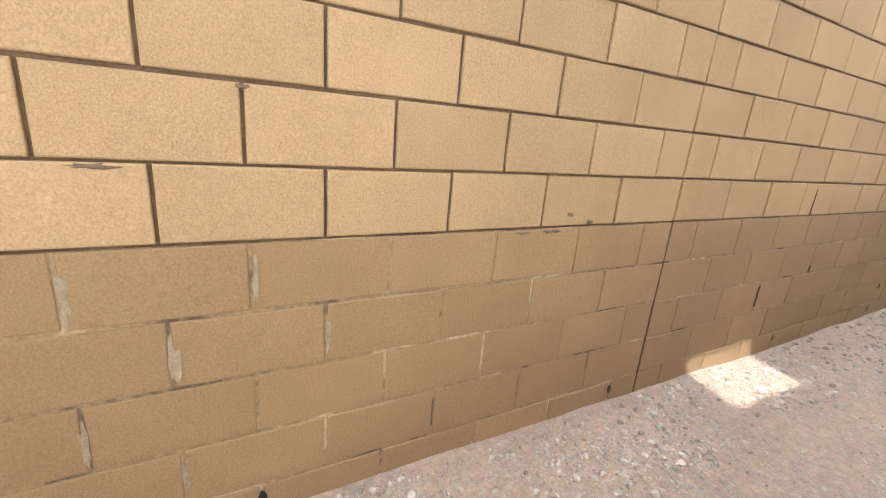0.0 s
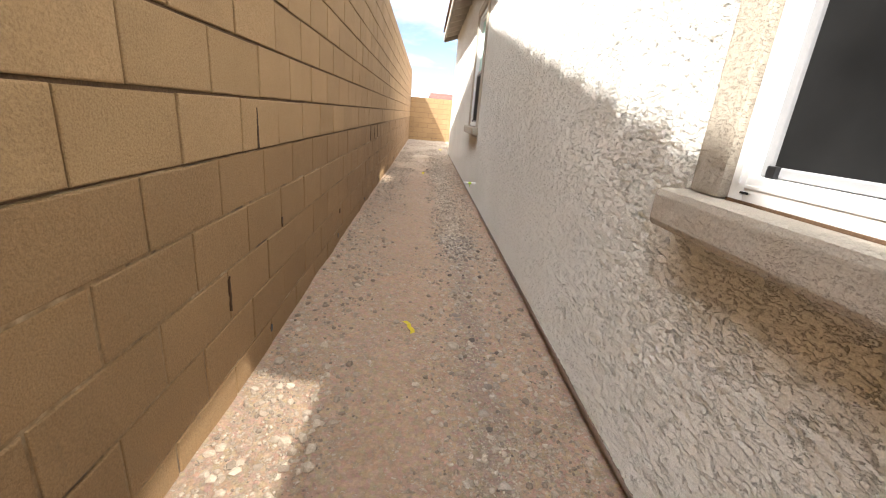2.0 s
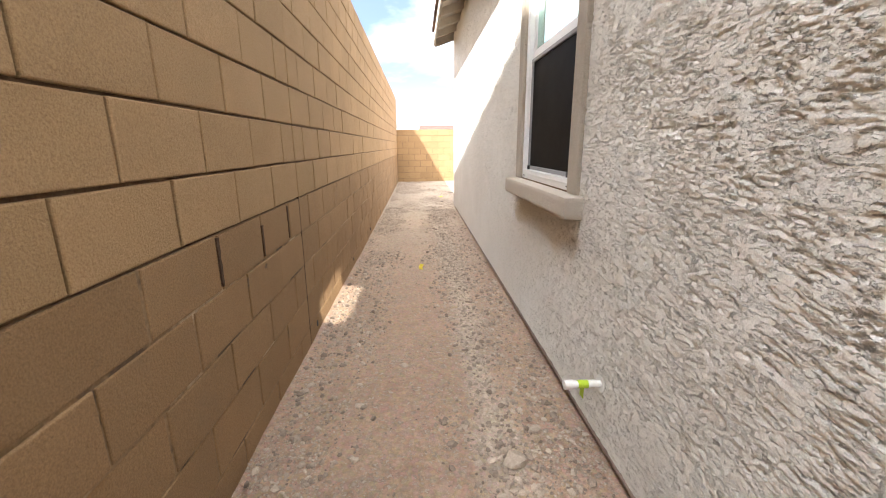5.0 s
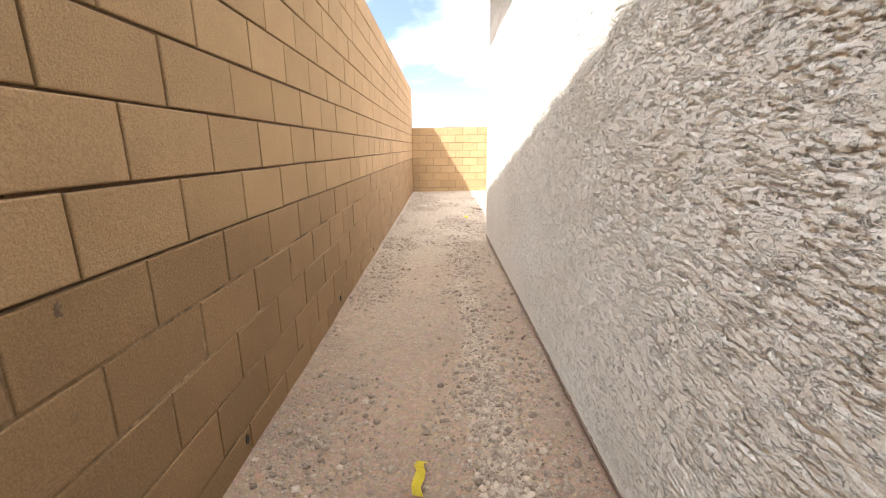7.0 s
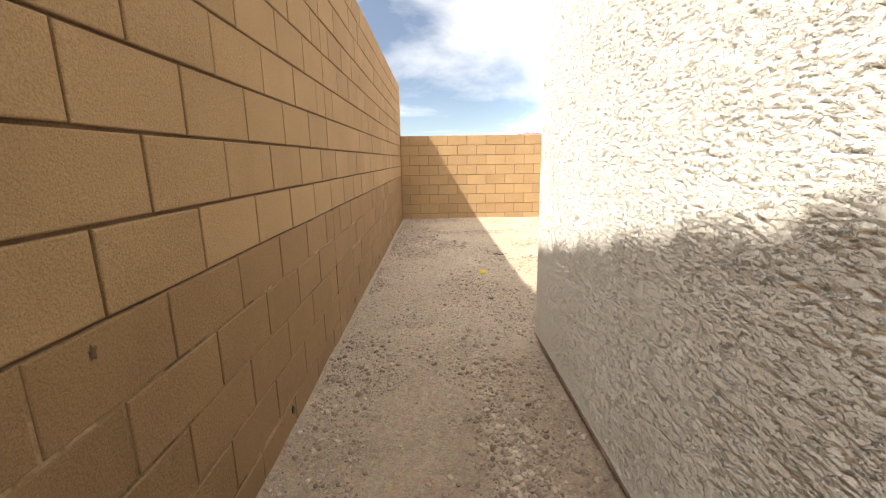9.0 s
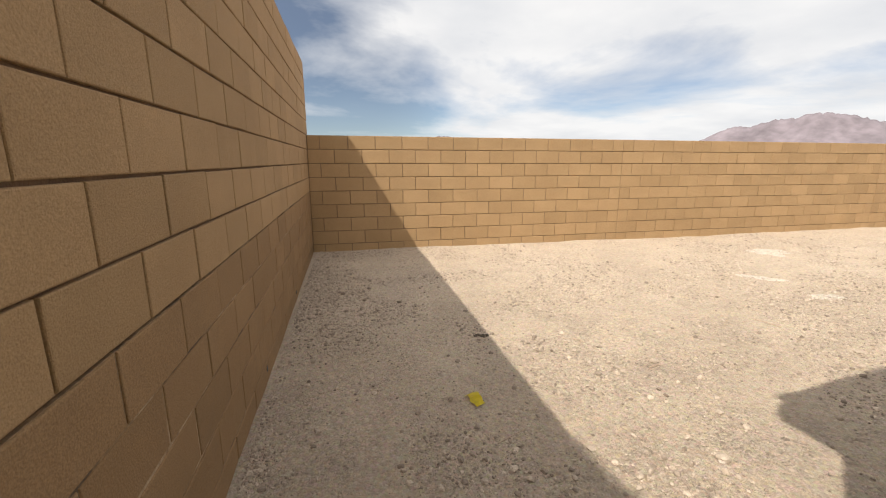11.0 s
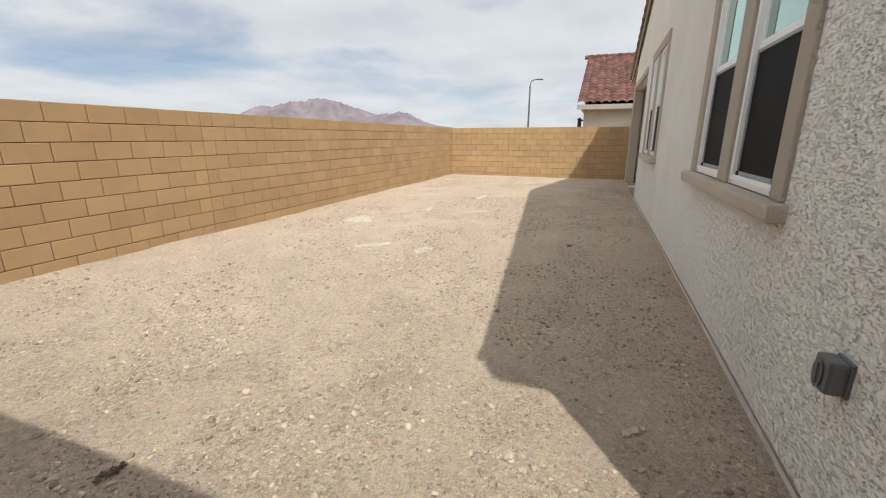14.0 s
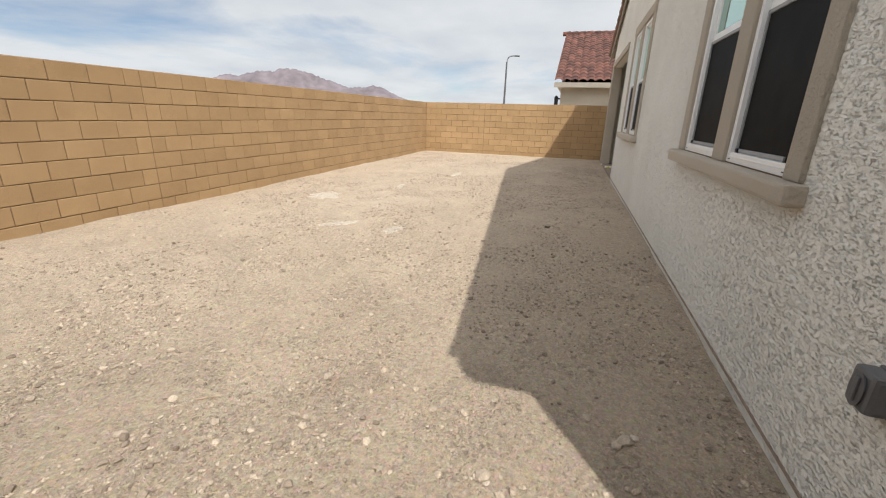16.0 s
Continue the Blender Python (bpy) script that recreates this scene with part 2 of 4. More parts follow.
def ground_material(name, dull, pale_soil):
    m, nt, bsdf, geo = material(name)
    p = geo.outputs["Position"]
    patch = n_ramp(nt, n_noise(nt, p, 0.8, 6, 0.6), 0.32, dull, 0.68, pale_soil)
    pale = n_ramp(nt, n_noise(nt, p, 0.45, 5, 0.62, 0.5), 0.6, g(0.0), 0.78, g(0.3))
    c = n_mix(nt, pale, patch, (0.70, 0.61, 0.50))
    sep = nt.nodes.new("ShaderNodeSeparateXYZ")
    nt.links.new(p, sep.inputs[0])
    lane = n_math(nt, "MULTIPLY_ADD", n_noise(nt, p, 0.7, 4), 6.0, sep.outputs["Y"])
    c = n_mix(nt, n_ramp(nt, n_math(nt, "DIVIDE", lane, 20.0), 0.62, g(1.0), 0.84, g(0.0)), c, n_mix(nt, 1.0, c, (0.98, 0.85, 0.80), "MULTIPLY"))
    # sorted grit washed along the foot of the house: grey, then pale
    line = n_math(nt, "ABSOLUTE", n_math(nt, "ADD", n_math(nt, "MULTIPLY_ADD", n_noise(nt, p, 1.6, 5, 0.65), 0.34, sep.outputs["X"]), -1.18))
    ragged = n_math(nt, "MULTIPLY_ADD", n_noise(nt, p, 14, 5, 0.75), 0.16, line)
    streak = n_ramp(nt, ragged, 0.11, g(1.0), 0.20, g(0.0))
    front = n_ramp(nt, n_math(nt, "DIVIDE", sep.outputs["Y"], 20.0), 0.26, g(1.0), 0.31, g(0.0))
    back = n_math(nt, "MULTIPLY", n_ramp(nt, n_math(nt, "DIVIDE", sep.outputs["Y"], 20.0), 0.31, g(0.0), 0.36, g(1.0)),
                  n_ramp(nt, n_math(nt, "DIVIDE", sep.outputs["Y"], 20.0), 0.62, g(1.0), 0.70, g(0.0)))
    c = n_mix(nt, n_math(nt, "MULTIPLY", n_math(nt, "MULTIPLY", streak, front), 0.4), c, (0.20, 0.175, 0.155))
    c = n_mix(nt, n_math(nt, "MULTIPLY", n_math(nt, "MULTIPLY", streak, back), 0.6), c, (0.68, 0.58, 0.45))
    coarse = n_ramp(nt, n_noise(nt, p, 24, 5, 0.8), 0.38, g(0.8), 0.6, g(1.08))
    c = n_mix(nt, 0.8, c, coarse, "MULTIPLY")
    v = n_voronoi(nt, p, 55)
    # Cell edges are darkened, painting the shade between grains.
    grit = n_ramp(nt, v.outputs["Distance"], 0.2, g(1.1), 0.8, g(0.6))
    c = n_mix(nt, 0.18, c, grit, "MULTIPLY")
    cell = n_mix(nt, 0.12, c, v.outputs["Color"], "SOFT_LIGHT")
    fine = n_ramp(nt, n_noise(nt, p, 85, 6, 0.85), 0.36, g(0.8), 0.62, g(1.12))
    c = n_mix(nt, 1.0, cell, fine, "MULTIPLY")
    clump = n_ramp(nt, n_noise(nt, p, 2.4, 6, 0.68), 0.4, g(0.3), 0.6, g(0.85))
    wob = nt.nodes.new("ShaderNodeTexNoise")
    wob.inputs["Scale"].default_value = 34.0
    wob.inputs["Detail"].default_value = 3.0
    nt.links.new(p, wob.inputs["Vector"])
    bent = nt.nodes.new("ShaderNodeVectorMath")
    bent.operation = "MULTIPLY_ADD"
    bent.inputs[1].default_value = (0.05, 0.05, 0.05)
    nt.links.new(wob.outputs["Color"], bent.inputs[0])
    nt.links.new(p, bent.inputs[2])
    heights = []
    for size, share in ((95, 0.55), (52, 0.66), (34, 0.86)):
        pv = n_voronoi(nt, bent.outputs[0], size)
        sc = nt.nodes.new("ShaderNodeSeparateColor")
        nt.links.new(pv.outputs["Color"], sc.inputs[0])
        here = n_math(nt, "GREATER_THAN", n_math(nt, "ADD", sc.outputs[0], n_math(nt, "SUBTRACT", clump, 0.6)), share)
        mask = n_math(nt, "MULTIPLY", here, n_ramp(nt, pv.outputs["Distance"], 0.30, g(1.0), 0.40, g(0.0)))
        tone = n_ramp(nt, sc.outputs[1], 0.1, (0.34, 0.265, 0.20), 0.85, (0.54, 0.445, 0.345))
        # A dark rim in the soil colour paints contact shade round each pebble.
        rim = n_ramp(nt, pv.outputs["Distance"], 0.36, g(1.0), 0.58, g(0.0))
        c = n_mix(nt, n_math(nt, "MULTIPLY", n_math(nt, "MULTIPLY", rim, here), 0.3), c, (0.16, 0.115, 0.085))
        c = n_mix(nt, mask, c, tone)
        heights.append((n_math(nt, "MULTIPLY", here, n_ramp(nt, pv.outputs["Distance"], 0.0, g(1.0), 0.42, g(0.0))), 0.5 / size))
    nt.links.new(c, bsdf.inputs["Base Color"])
    bsdf.inputs["Roughness"].default_value = 0.96
    hv = n_math(nt, "SUBTRACT", 1.0, v.outputs["Distance"])
    v2 = n_voronoi(nt, p, 26)
    hv2 = n_math(nt, "SUBTRACT", 1.0, v2.outputs["Distance"])
    nb = n_bump(nt, hv, 0.006, 0.6)
    for hgt, far in heights:
        nb = n_bump(nt, hgt, far, 1.0, nb)
    nb = n_bump(nt, hv2, 0.016, 0.5, nb)
    nb = n_bump(nt, n_noise(nt, p, 62, 7, 0.8), 0.018, 0.9, nb)
    nt.links.new(nb, bsdf.inputs["Normal"])
    return m


def stone_material(name, a, b):
    m, nt, bsdf, geo = material(name)
    p = geo.outputs["Position"]
    c = n_ramp(nt, geo.outputs["Random Per Island"], 0.0, a, 1.0, b)
    sp = n_ramp(nt, n_noise(nt, p, 210, 3), 0.3, g(0.78), 0.7, g(1.18))
    nt.links.new(n_mix(nt, 1.0, c, sp, "MULTIPLY"), bsdf.inputs["Base Color"])
    bsdf.inputs["Roughness"].default_value = 0.92
    return m


def pane_material(name, inside, sheen, base_gloss, power):
    """Coated double glazing: mirror-like at a glance, dark behind."""
    m, nt, bsdf, geo = material(name)
    nt.nodes.remove(bsdf)
    out = nt.nodes["Material Output"]
    see = nt.nodes.new("ShaderNodeBsdfTransparent")
    see.inputs["Color"].default_value = (*inside, 1)
    gl = nt.nodes.new("ShaderNodeBsdfGlossy")
    gl.inputs["Color"].default_value = (*sheen, 1)
    gl.inputs["Roughness"].default_value = 0.02
    fr = nt.nodes.new("ShaderNodeFresnel")
    fr.inputs["IOR"].default_value = 1.52
    fac = n_math(nt, "MINIMUM", n_math(nt, "MULTIPLY_ADD", fr.outputs[0], power, base_gloss), 1.0)
    mix = nt.nodes.new("ShaderNodeMixShader")
    nt.links.new(fac, mix.inputs["Fac"])
    nt.links.new(see.outputs[0], mix.inputs[1])
    nt.links.new(gl.outputs[0], mix.inputs[2])
    nt.links.new(mix.outputs[0], out.inputs["Surface"])
    return m


def screen_material(name):
    m, nt, bsdf, geo = material(name)
    p = geo.outputs["Position"]
    c = n_ramp(nt, n_noise(nt, p, 5, 4), 0.3, g(0.010), 0.7, g(0.018))
    nt.links.new(c, bsdf.inputs["Base Color"])
    bsdf.inputs["Roughness"].default_value = 0.55
    bsdf.inputs["Specular IOR Level"].default_value = 0.04
    return m


def tile_material(name, a, b):
    m, nt, bsdf, geo = material(name)
    p = geo.outputs["Position"]
    mp = nt.nodes.new("ShaderNodeMapping")
    mp.inputs["Scale"].default_value = (2.5, 3.3, 0.0)
    nt.links.new(p, mp.inputs["Vector"])
    v = n_voronoi(nt, mp.outputs["Vector"], 1.0, rand=0.3)
    sep = nt.nodes.new("ShaderNodeSeparateColor")
    nt.links.new(v.outputs["Color"], sep.inputs[0])
    c = n_ramp(nt, sep.outputs[0], 0.1, a, 0.9, b)
    w = n_ramp(nt, n_noise(nt, p, 12, 5), 0.3, g(0.8), 0.7, g(1.15))
    nt.links.new(n_mix(nt, 1.0, c, w, "MULTIPLY"), bsdf.inputs["Base Color"])
    bsdf.inputs["Roughness"].default_value = 0.85
    return m


M_BLOCK = block_material("tan_concrete_block", (0.385, 0.252, 0.13), 0.16)
M_BLOCK_LOW = block_material("stained_concrete_block", (0.29, 0.18, 0.088), 0.5)
# Dark colour standing for the shade inside open joints.
M_GAP_SHADE = plain("painted_gap_shade", (0.07, 0.037, 0.018), 0.95, vary=0.3, bump=0.003)
M_MORTAR = plain("raked_mortar", (0.14, 0.082, 0.045), 0.95, vary=0.25, bump=0.003)
M_MORTAR_REAR = plain("tan_mortar", (0.19, 0.125, 0.072), 0.95, vary=0.25, bump=0.003)
M_MORTAR_LOW = patchy_mortar("flush_mortar", (0.12, 0.08, 0.05), (0.42, 0.31, 0.2))
M_STUCCO = stucco_material("pale_lace_stucco", (0.84, 0.82, 0.76), 1.0, 0.0075)
M_TRIM = stucco_material("taupe_trim_stucco", (0.44, 0.385, 0.31), 2.2, 0.002)
M_SILL = stucco_material("taupe_sill_stucco", (0.52, 0.455, 0.37), 2.6, 0.002)
M_VINYL = plain("white_vinyl", (0.80, 0.80, 0.79), 0.35, vary=0.03, bump=0.0)
M_SCREEN = screen_material("insect_screen")
M_SCREEN_FRAME = plain("screen_frame", (0.27, 0.27, 0.275), 0.5, vary=0.05, bump=0.0)
M_GLASS = pane_material("coated_glass", (0.10, 0.12, 0.12), (0.72, 0.93, 0.86), 0.40, 1.2)
M_FASCIA = plain("taupe_fascia", (0.30, 0.265, 0.22), 0.7, vary=0.08)
M_SOFFIT = plain("pale_soffit", (0.55, 0.50, 0.43), 0.8, vary=0.08)
M_TILE_DARK = tile_material("brown_roof_tile", (0.10, 0.065, 0.05), (0.20, 0.12, 0.085))
M_TILE_RED = tile_material("red_roof_tile", (0.065, 0.026, 0.019), (0.15, 0.06, 0.042))
# Unseen wall kept pale to bounce light into the passage.
M_NEIGHBOUR_BOUNCE = stucco_material("pale_bounce_stucco", (0.74, 0.70, 0.63), 1.0, 0.006)
M_NEIGHBOUR = stucco_material("beige_stucco_far", (0.47, 0.42, 0.34), 1.0, 0.006)
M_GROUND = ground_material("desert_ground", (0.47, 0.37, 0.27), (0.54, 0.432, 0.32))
M_STONE = stone_material("pale_gravel", (0.21, 0.16, 0.12), (0.54, 0.44, 0.34))
M_STONE_DARK = stone_material("grey_gravel", (0.125, 0.098, 0.08), (0.50, 0.42, 0.345))
M_FOOTING = plain("concrete_footing", (0.30, 0.235, 0.19), 0.95, vary=0.2, bump=0.004)
M_GREY_PLASTIC = plain("grey_plastic", (0.115, 0.115, 0.12), 0.4, vary=0.06, bump=0.0004)
M_BLACK = plain("black_metal", (0.02, 0.02, 0.022), 0.45, 0.4, vary=0.05, bump=0.0)
M_STEEL = plain("galvanised_steel", (0.09, 0.09, 0.095), 0.55, 0.3, vary=0.08, bump=0.0)
M_PVC = plain("white_pvc", (0.78, 0.77, 0.73), 0.35, vary=0.05, bump=0.0)
M_GREEN = plain("lime_tape", (0.45, 0.62, 0.03), 0.5, vary=0.08, bump=0.0)
M_YELLOW = plain("yellow_ribbon", (0.72, 0.58, 0.02), 0.5, vary=0.12, scale=30, bump=0.0)
M_TWIG = plain("dry_twig", (0.42, 0.31, 0.22), 0.9, vary=0.2, bump=0.001)
M_WEED = plain("dry_weed", (0.085, 0.062, 0.042), 0.9, vary=0.3, bump=0.0)
M_MOUNT = plain("hazy_mountain", (0.15, 0.125, 0.135), 1.0, vary=0.25, scale=0.004, grain=0.02, bump=0.0)


# ---- mesh helpers ----
def finish(name, bm, mat, parent=None, label="", smooth=False):
    me = bpy.data.meshes.new(name)
    bm.normal_update()
    bm.to_mesh(me)
    bm.free()
    me.materials.append(mat)
    if smooth:
        me.polygons.foreach_set("use_smooth", [True] * len(me.polygons))
    ob = new(name, me)
    if parent is not None:
        ob.parent = parent
    if label:
        ob["label"] = label
    return ob


def part(name, bm, mat, parent, label="", smooth=False):
    return finish(name, bm, mat, parent, label, smooth)


def from_arrays(name, verts, faces, mat, parent=None, smooth=False):
    me = bpy.data.meshes.new(name)
    me.from_pydata(verts, [], faces)
    me.materials.append(mat)
    if smooth:
        me.polygons.foreach_set("use_smooth", [True] * len(me.polygons))
    ob = new(name, me)
    if parent is not None:
        ob.parent = parent
    return ob


def box(bm, x0, x1, y0, y1, z0, z1, bevel=0.0):
    m = Matrix.Translation(((x0 + x1) / 2, (y0 + y1) / 2, (z0 + z1) / 2)) @ Matrix.Diagonal((x1 - x0, y1 - y0, z1 - z0, 1))
    made = bmesh.ops.create_cube(bm, size=1.0, matrix=m)
    if bevel:
        edges = list({e for v in made["verts"] for e in v.link_edges})
        bmesh.ops.bevel(bm, geom=edges, offset=bevel, segments=2, profile=0.6, affect="EDGES")
    return bm


def boxed(name, dims, mat, parent=None, label="", bevel=0.0):
    return finish(name, box(bmesh.new(), *dims, bevel), mat, parent, label)


def rod(bm, a, b, r0, r1=None, sides=10):
    a, b = Vector(a), Vector(b)
    m = Matrix.Translation((a + b) / 2) @ (b - a).to_track_quat("Z", "Y").to_matrix().to_4x4()
    bmesh.ops.create_cone(bm, cap_ends=True, segments=sides, radius1=r0, radius2=r0 if r1 is None else r1, depth=(b - a).length, matrix=m)
    return bm


def empty(name):
    ob = new(name)
    ob.empty_display_size = 0.1
    return ob


def value_noise(x, y, size, seed):
    """Smooth noise in 0 to 1 on arrays of metres."""
    rng = np.random.RandomState(seed)
    table = rng.rand(256, 256)
    u, v = x / size, y / size
    i, j = np.floor(u).astype(int), np.floor(v).astype(int)
    a, b = u - i, v - j
    a, b = a * a * (3 - 2 * a), b * b * (3 - 2 * b)
    i0, i1, j0, j1 = i % 256, (i + 1) % 256, j % 256, (j + 1) % 256
    return (table[i0, j0] * (1 - a) + table[i1, j0] * a) * (1 - b) + (table[i0, j1] * (1 - a) + table[i1, j1] * a) * b


# ---- ground ----
HOUSE_X, HOUSE_Y = 1.41, 14.1
REAR_Y, FAR_X = 20.3, 16.2


def ground_height(x, y):
    near = np.clip(np.minimum(np.minimum(x + 3, 19 - x), np.minimum(y + 6, 23 - y)), 0, 1)
    h = (value_noise(x, y, 1.7, 3) - 0.5) * 0.03 + (value_noise(x, y, 0.45, 4) - 0.5) * 0.016 + (value_noise(x, y, 0.16, 5) - 0.5) * 0.010
    return h * near


def build_ground():
    def lines(lo, hi, step):
        mid = np.arange(lo, hi + step / 2, step)
        out = np.array([0.5, 1.5, 4, 10, 25, 60, 150, 400, 1200, 4400])
        return np.concatenate([lo - out[::-1], mid, hi + out])
    xs, ys = lines(-0.3, 16.5, 0.06), lines(-3.0, 20.6, 0.06)
    gx, gy = np.meshgrid(xs, ys, indexing="ij")
    gz = ground_height(gx, gy)
    verts = np.stack([gx.ravel(), gy.ravel(), gz.ravel()], 1)
    n, k = len(xs), len(ys)
    idx = np.arange(n * k).reshape(n, k)
    faces = np.stack([idx[:-1, :-1].ravel(), idx[1:, :-1].ravel(), idx[1:, 1:].ravel(), idx[:-1, 1:].ravel()], 1)
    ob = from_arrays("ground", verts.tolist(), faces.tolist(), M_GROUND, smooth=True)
    return tagged(ob, "bare sandy desert soil with scattered fine gravel", "ground", kind="structure")


build_ground()


# ---- block boundary walls ----
PITCH, COURSE, BASE_Z = 0.4047, 0.2032, 0.1204
JOINT = 0.0095


def block_template(length, height, depth=0.07, rim=0.0045):
    """A block's face with worn arrises: verts and faces, front at y = 0 facing -y."""
    l, h = length - JOINT, height - JOINT
    x0, x1, z0, z1 = JOINT / 2, JOINT / 2 + l, JOINT / 2, JOINT / 2 + h
    v = []
    for y, d in ((0.0, rim), (rim * 0.35, rim * 0.3), (rim, 0.0), (depth, 0.0)):
        v += [(x0 + d, y, z0 + d), (x1 - d, y, z0 + d), (x1 - d, y, z1 - d), (x0 + d, y, z1 - d)]
    f = [(0, 1, 2, 3)]
    for r in range(3):
        for i in range(4):
            j = (i + 1) % 4
            f.append((4 * r + i, 4 * r + 4 + i, 4 * r + 4 + j, 4 * r + j))
    return v, f


BLOCK_MESHES = {}


def block_mesh(length, height, mat):
    key = (round(length, 3), round(height, 3), mat.name)
    if key not in BLOCK_MESHES:
        v, f = block_template(length, height)
        me = bpy.data.meshes.new("block")
        me.from_pydata(v, [], f)
        me.materials.append(mat)
        BLOCK_MESHES[key] = me
    return BLOCK_MESHES[key]


def lay_courses(u0, u1, joint_at, period, courses):
    """Runs of blocks: course, start, length; stacked control joints every period, half blocks beside them in odd courses."""
    out = []
    first = joint_at - math.ceil((joint_at - u0) / period) * period
    for k in courses:
        a = first
        while a < u1:
            b = a + period
            cuts = [a]
            if k % 2:
                cuts.append(a + PITCH / 2)
            while cuts[-1] + PITCH < b - 0.05:
                cuts.append(cuts[-1] + PITCH)
            cuts.append(b)
            for s, e in zip(cuts, cuts[1:]):
                s2, e2 = max(s, u0), min(e, u1)
                if e2 - s2 > 0.03:
                    out.append((k, s2, e2 - s2))
            a = b
    return out


def block_wall(name, label, place, u0, u1, joint_at, tops, thick, mat, near, core_dims, low_dims=None):
    """place(u, z, out): the pose of a block's lower left corner."""
    core = boxed(name, core_dims, M_MORTAR if low_dims else M_MORTAR_REAR)
    tagged(core, label, "block wall", kind="structure")
    if low_dims:
        boxed("flush_mortar", low_dims, M_MORTAR_LOW, core, "pale flush-struck mortar of the lower courses")
    rng = random.Random(name)
    heaps = {False: ([], []), True: ([], [])}
    for k, s, length in lay_courses(u0, u1, joint_at, 15 * PITCH, range(-1, tops)):
        z = BASE_Z + k * COURSE
        m = place(s, z + rng.uniform(-0.0012, 0.0012), rng.uniform(0.0, 0.003)) @ pose(0, 0, 0, rng.uniform(-0.4, 0.4), rng.uniform(-0.18, 0.18), rng.uniform(-0.3, 0.3))
        low = low_dims is not None and k <= 3
        if near(s, k):
            ob = new("block", block_mesh(length, COURSE, M_BLOCK_LOW if low else mat))
            ob.parent = core
            ob.matrix_basis = m
        else:
            v, f = block_template(length, COURSE)
            verts, faces = heaps[low]
            n = len(verts)
            verts += [tuple(m @ Vector(p)) for p in v]
            faces += [tuple(i + n for i in q) for q in f]
    for low, (verts, faces) in heaps.items():
        if faces:
            tagged(from_arrays("blocks", verts, faces, M_BLOCK_LOW if low else mat, core), kind="stuff")
    return core



# ---- the house ----
house = tagged(empty("house"), "single-storey tract house in pale lace stucco with taupe trim", "house")
WALL_T = 0.18
RIDGE_X, PITCHED, EAVE_X, EAVE_Z = 8.6, 0.345, 1.06, 3.17
RIGHT_X = 14.9
RIDGE_Z = EAVE_Z + PITCHED * (RIDGE_X - EAVE_X)
FRONT_Y = -3.0


def roof_z(x):
    return RIDGE_Z - PITCHED * abs(x - RIDGE_X)


def panel_with_openings(name, u0, u1, z0, z1, holes, to_box, mat, parent, label=""):
    """An upright wall with through openings; holes: u0, u1, z0, z1."""
    us = sorted({u0, u1, *[v for h in holes for v in h[:2]]})
    zs = sorted({z0, z1, *[v for h in holes for v in h[2:]]})
    bm = bmesh.new()
    for a, b in zip(us, us[1:]):
        for c, d in zip(zs, zs[1:]):
            mu, mz = (a + b) / 2, (c + d) / 2
            if not any(h[0] < mu < h[1] and h[2] < mz < h[3] for h in holes):
                box(bm, *to_box(a, b, c, d))
    bmesh.ops.remove_doubles(bm, verts=bm.verts, dist=0.0005)
    return finish(name, bm, mat, parent, label)


SIDE_WINDOWS = [(1.72, 2.64, 1.005, 2.55), (7.67, 8.587, 1.005, 2.55)]
REAR_WINDOWS = [(3.19, 4.0, 1.09, 2.78), (4.22, 5.03, 1.09, 2.78), (8.2, 9.0, 1.09, 2.78), (9.22, 10.02, 1.09, 2.78)]
PATIO = (11.3, 14.55, -0.2, 2.72)
STUCCO_FOOT = 0.055

panel_with_openings("side_wall", FRONT_Y, HOUSE_Y, STUCCO_FOOT, 3.2, SIDE_WINDOWS,
                    lambda a, b, c, d: (HOUSE_X + 0.004, HOUSE_X + WALL_T, a, b, c, d), M_STUCCO, house)
rear_inner0 = HOUSE_X + WALL_T
panel_with_openings("rear_wall", rear_inner0, RIGHT_X, STUCCO_FOOT, 3.2, REAR_WINDOWS + [PATIO],
                    lambda a, b, c, d: (a, b, HOUSE_Y - WALL_T, HOUSE_Y - 0.004, c, d), M_STUCCO, house)


def smoothstep(lo, hi, v):
    t = np.clip((v - lo) / (hi - lo), 0, 1)
    return t * t * (3 - 2 * t)


def lace_relief(u, z, seed):
    """Height of hand-troweled lace stucco in metres: flat skips cut by ragged, mostly level crevices, steeper under each lip."""
    shift = 0.042 * value_noise(u * 0.7, z, 0.027, seed) + 0.022 * value_noise(u, z, 0.013, seed + 1)
    f = np.mod((z + shift) / 0.0225, 1.0)
    groove = 1 - np.clip(np.maximum(1 - f / 0.24, (f - 0.26) / 0.14), 0, 1)
    there = smoothstep(0.30, 0.46, value_noise(u * 0.8, z, 0.042, seed + 2))
    skips = smoothstep(0.34, 0.42, 0.6 * value_noise(u, z * 1.6, 0.03, seed + 4) + 0.4 * value_noise(u, z * 1.3, 0.018, seed + 5))
    return 0.005 - 0.005 * groove * there + 0.0016 * skips + 0.0005 * value_noise(u, z, 0.013, seed + 9)


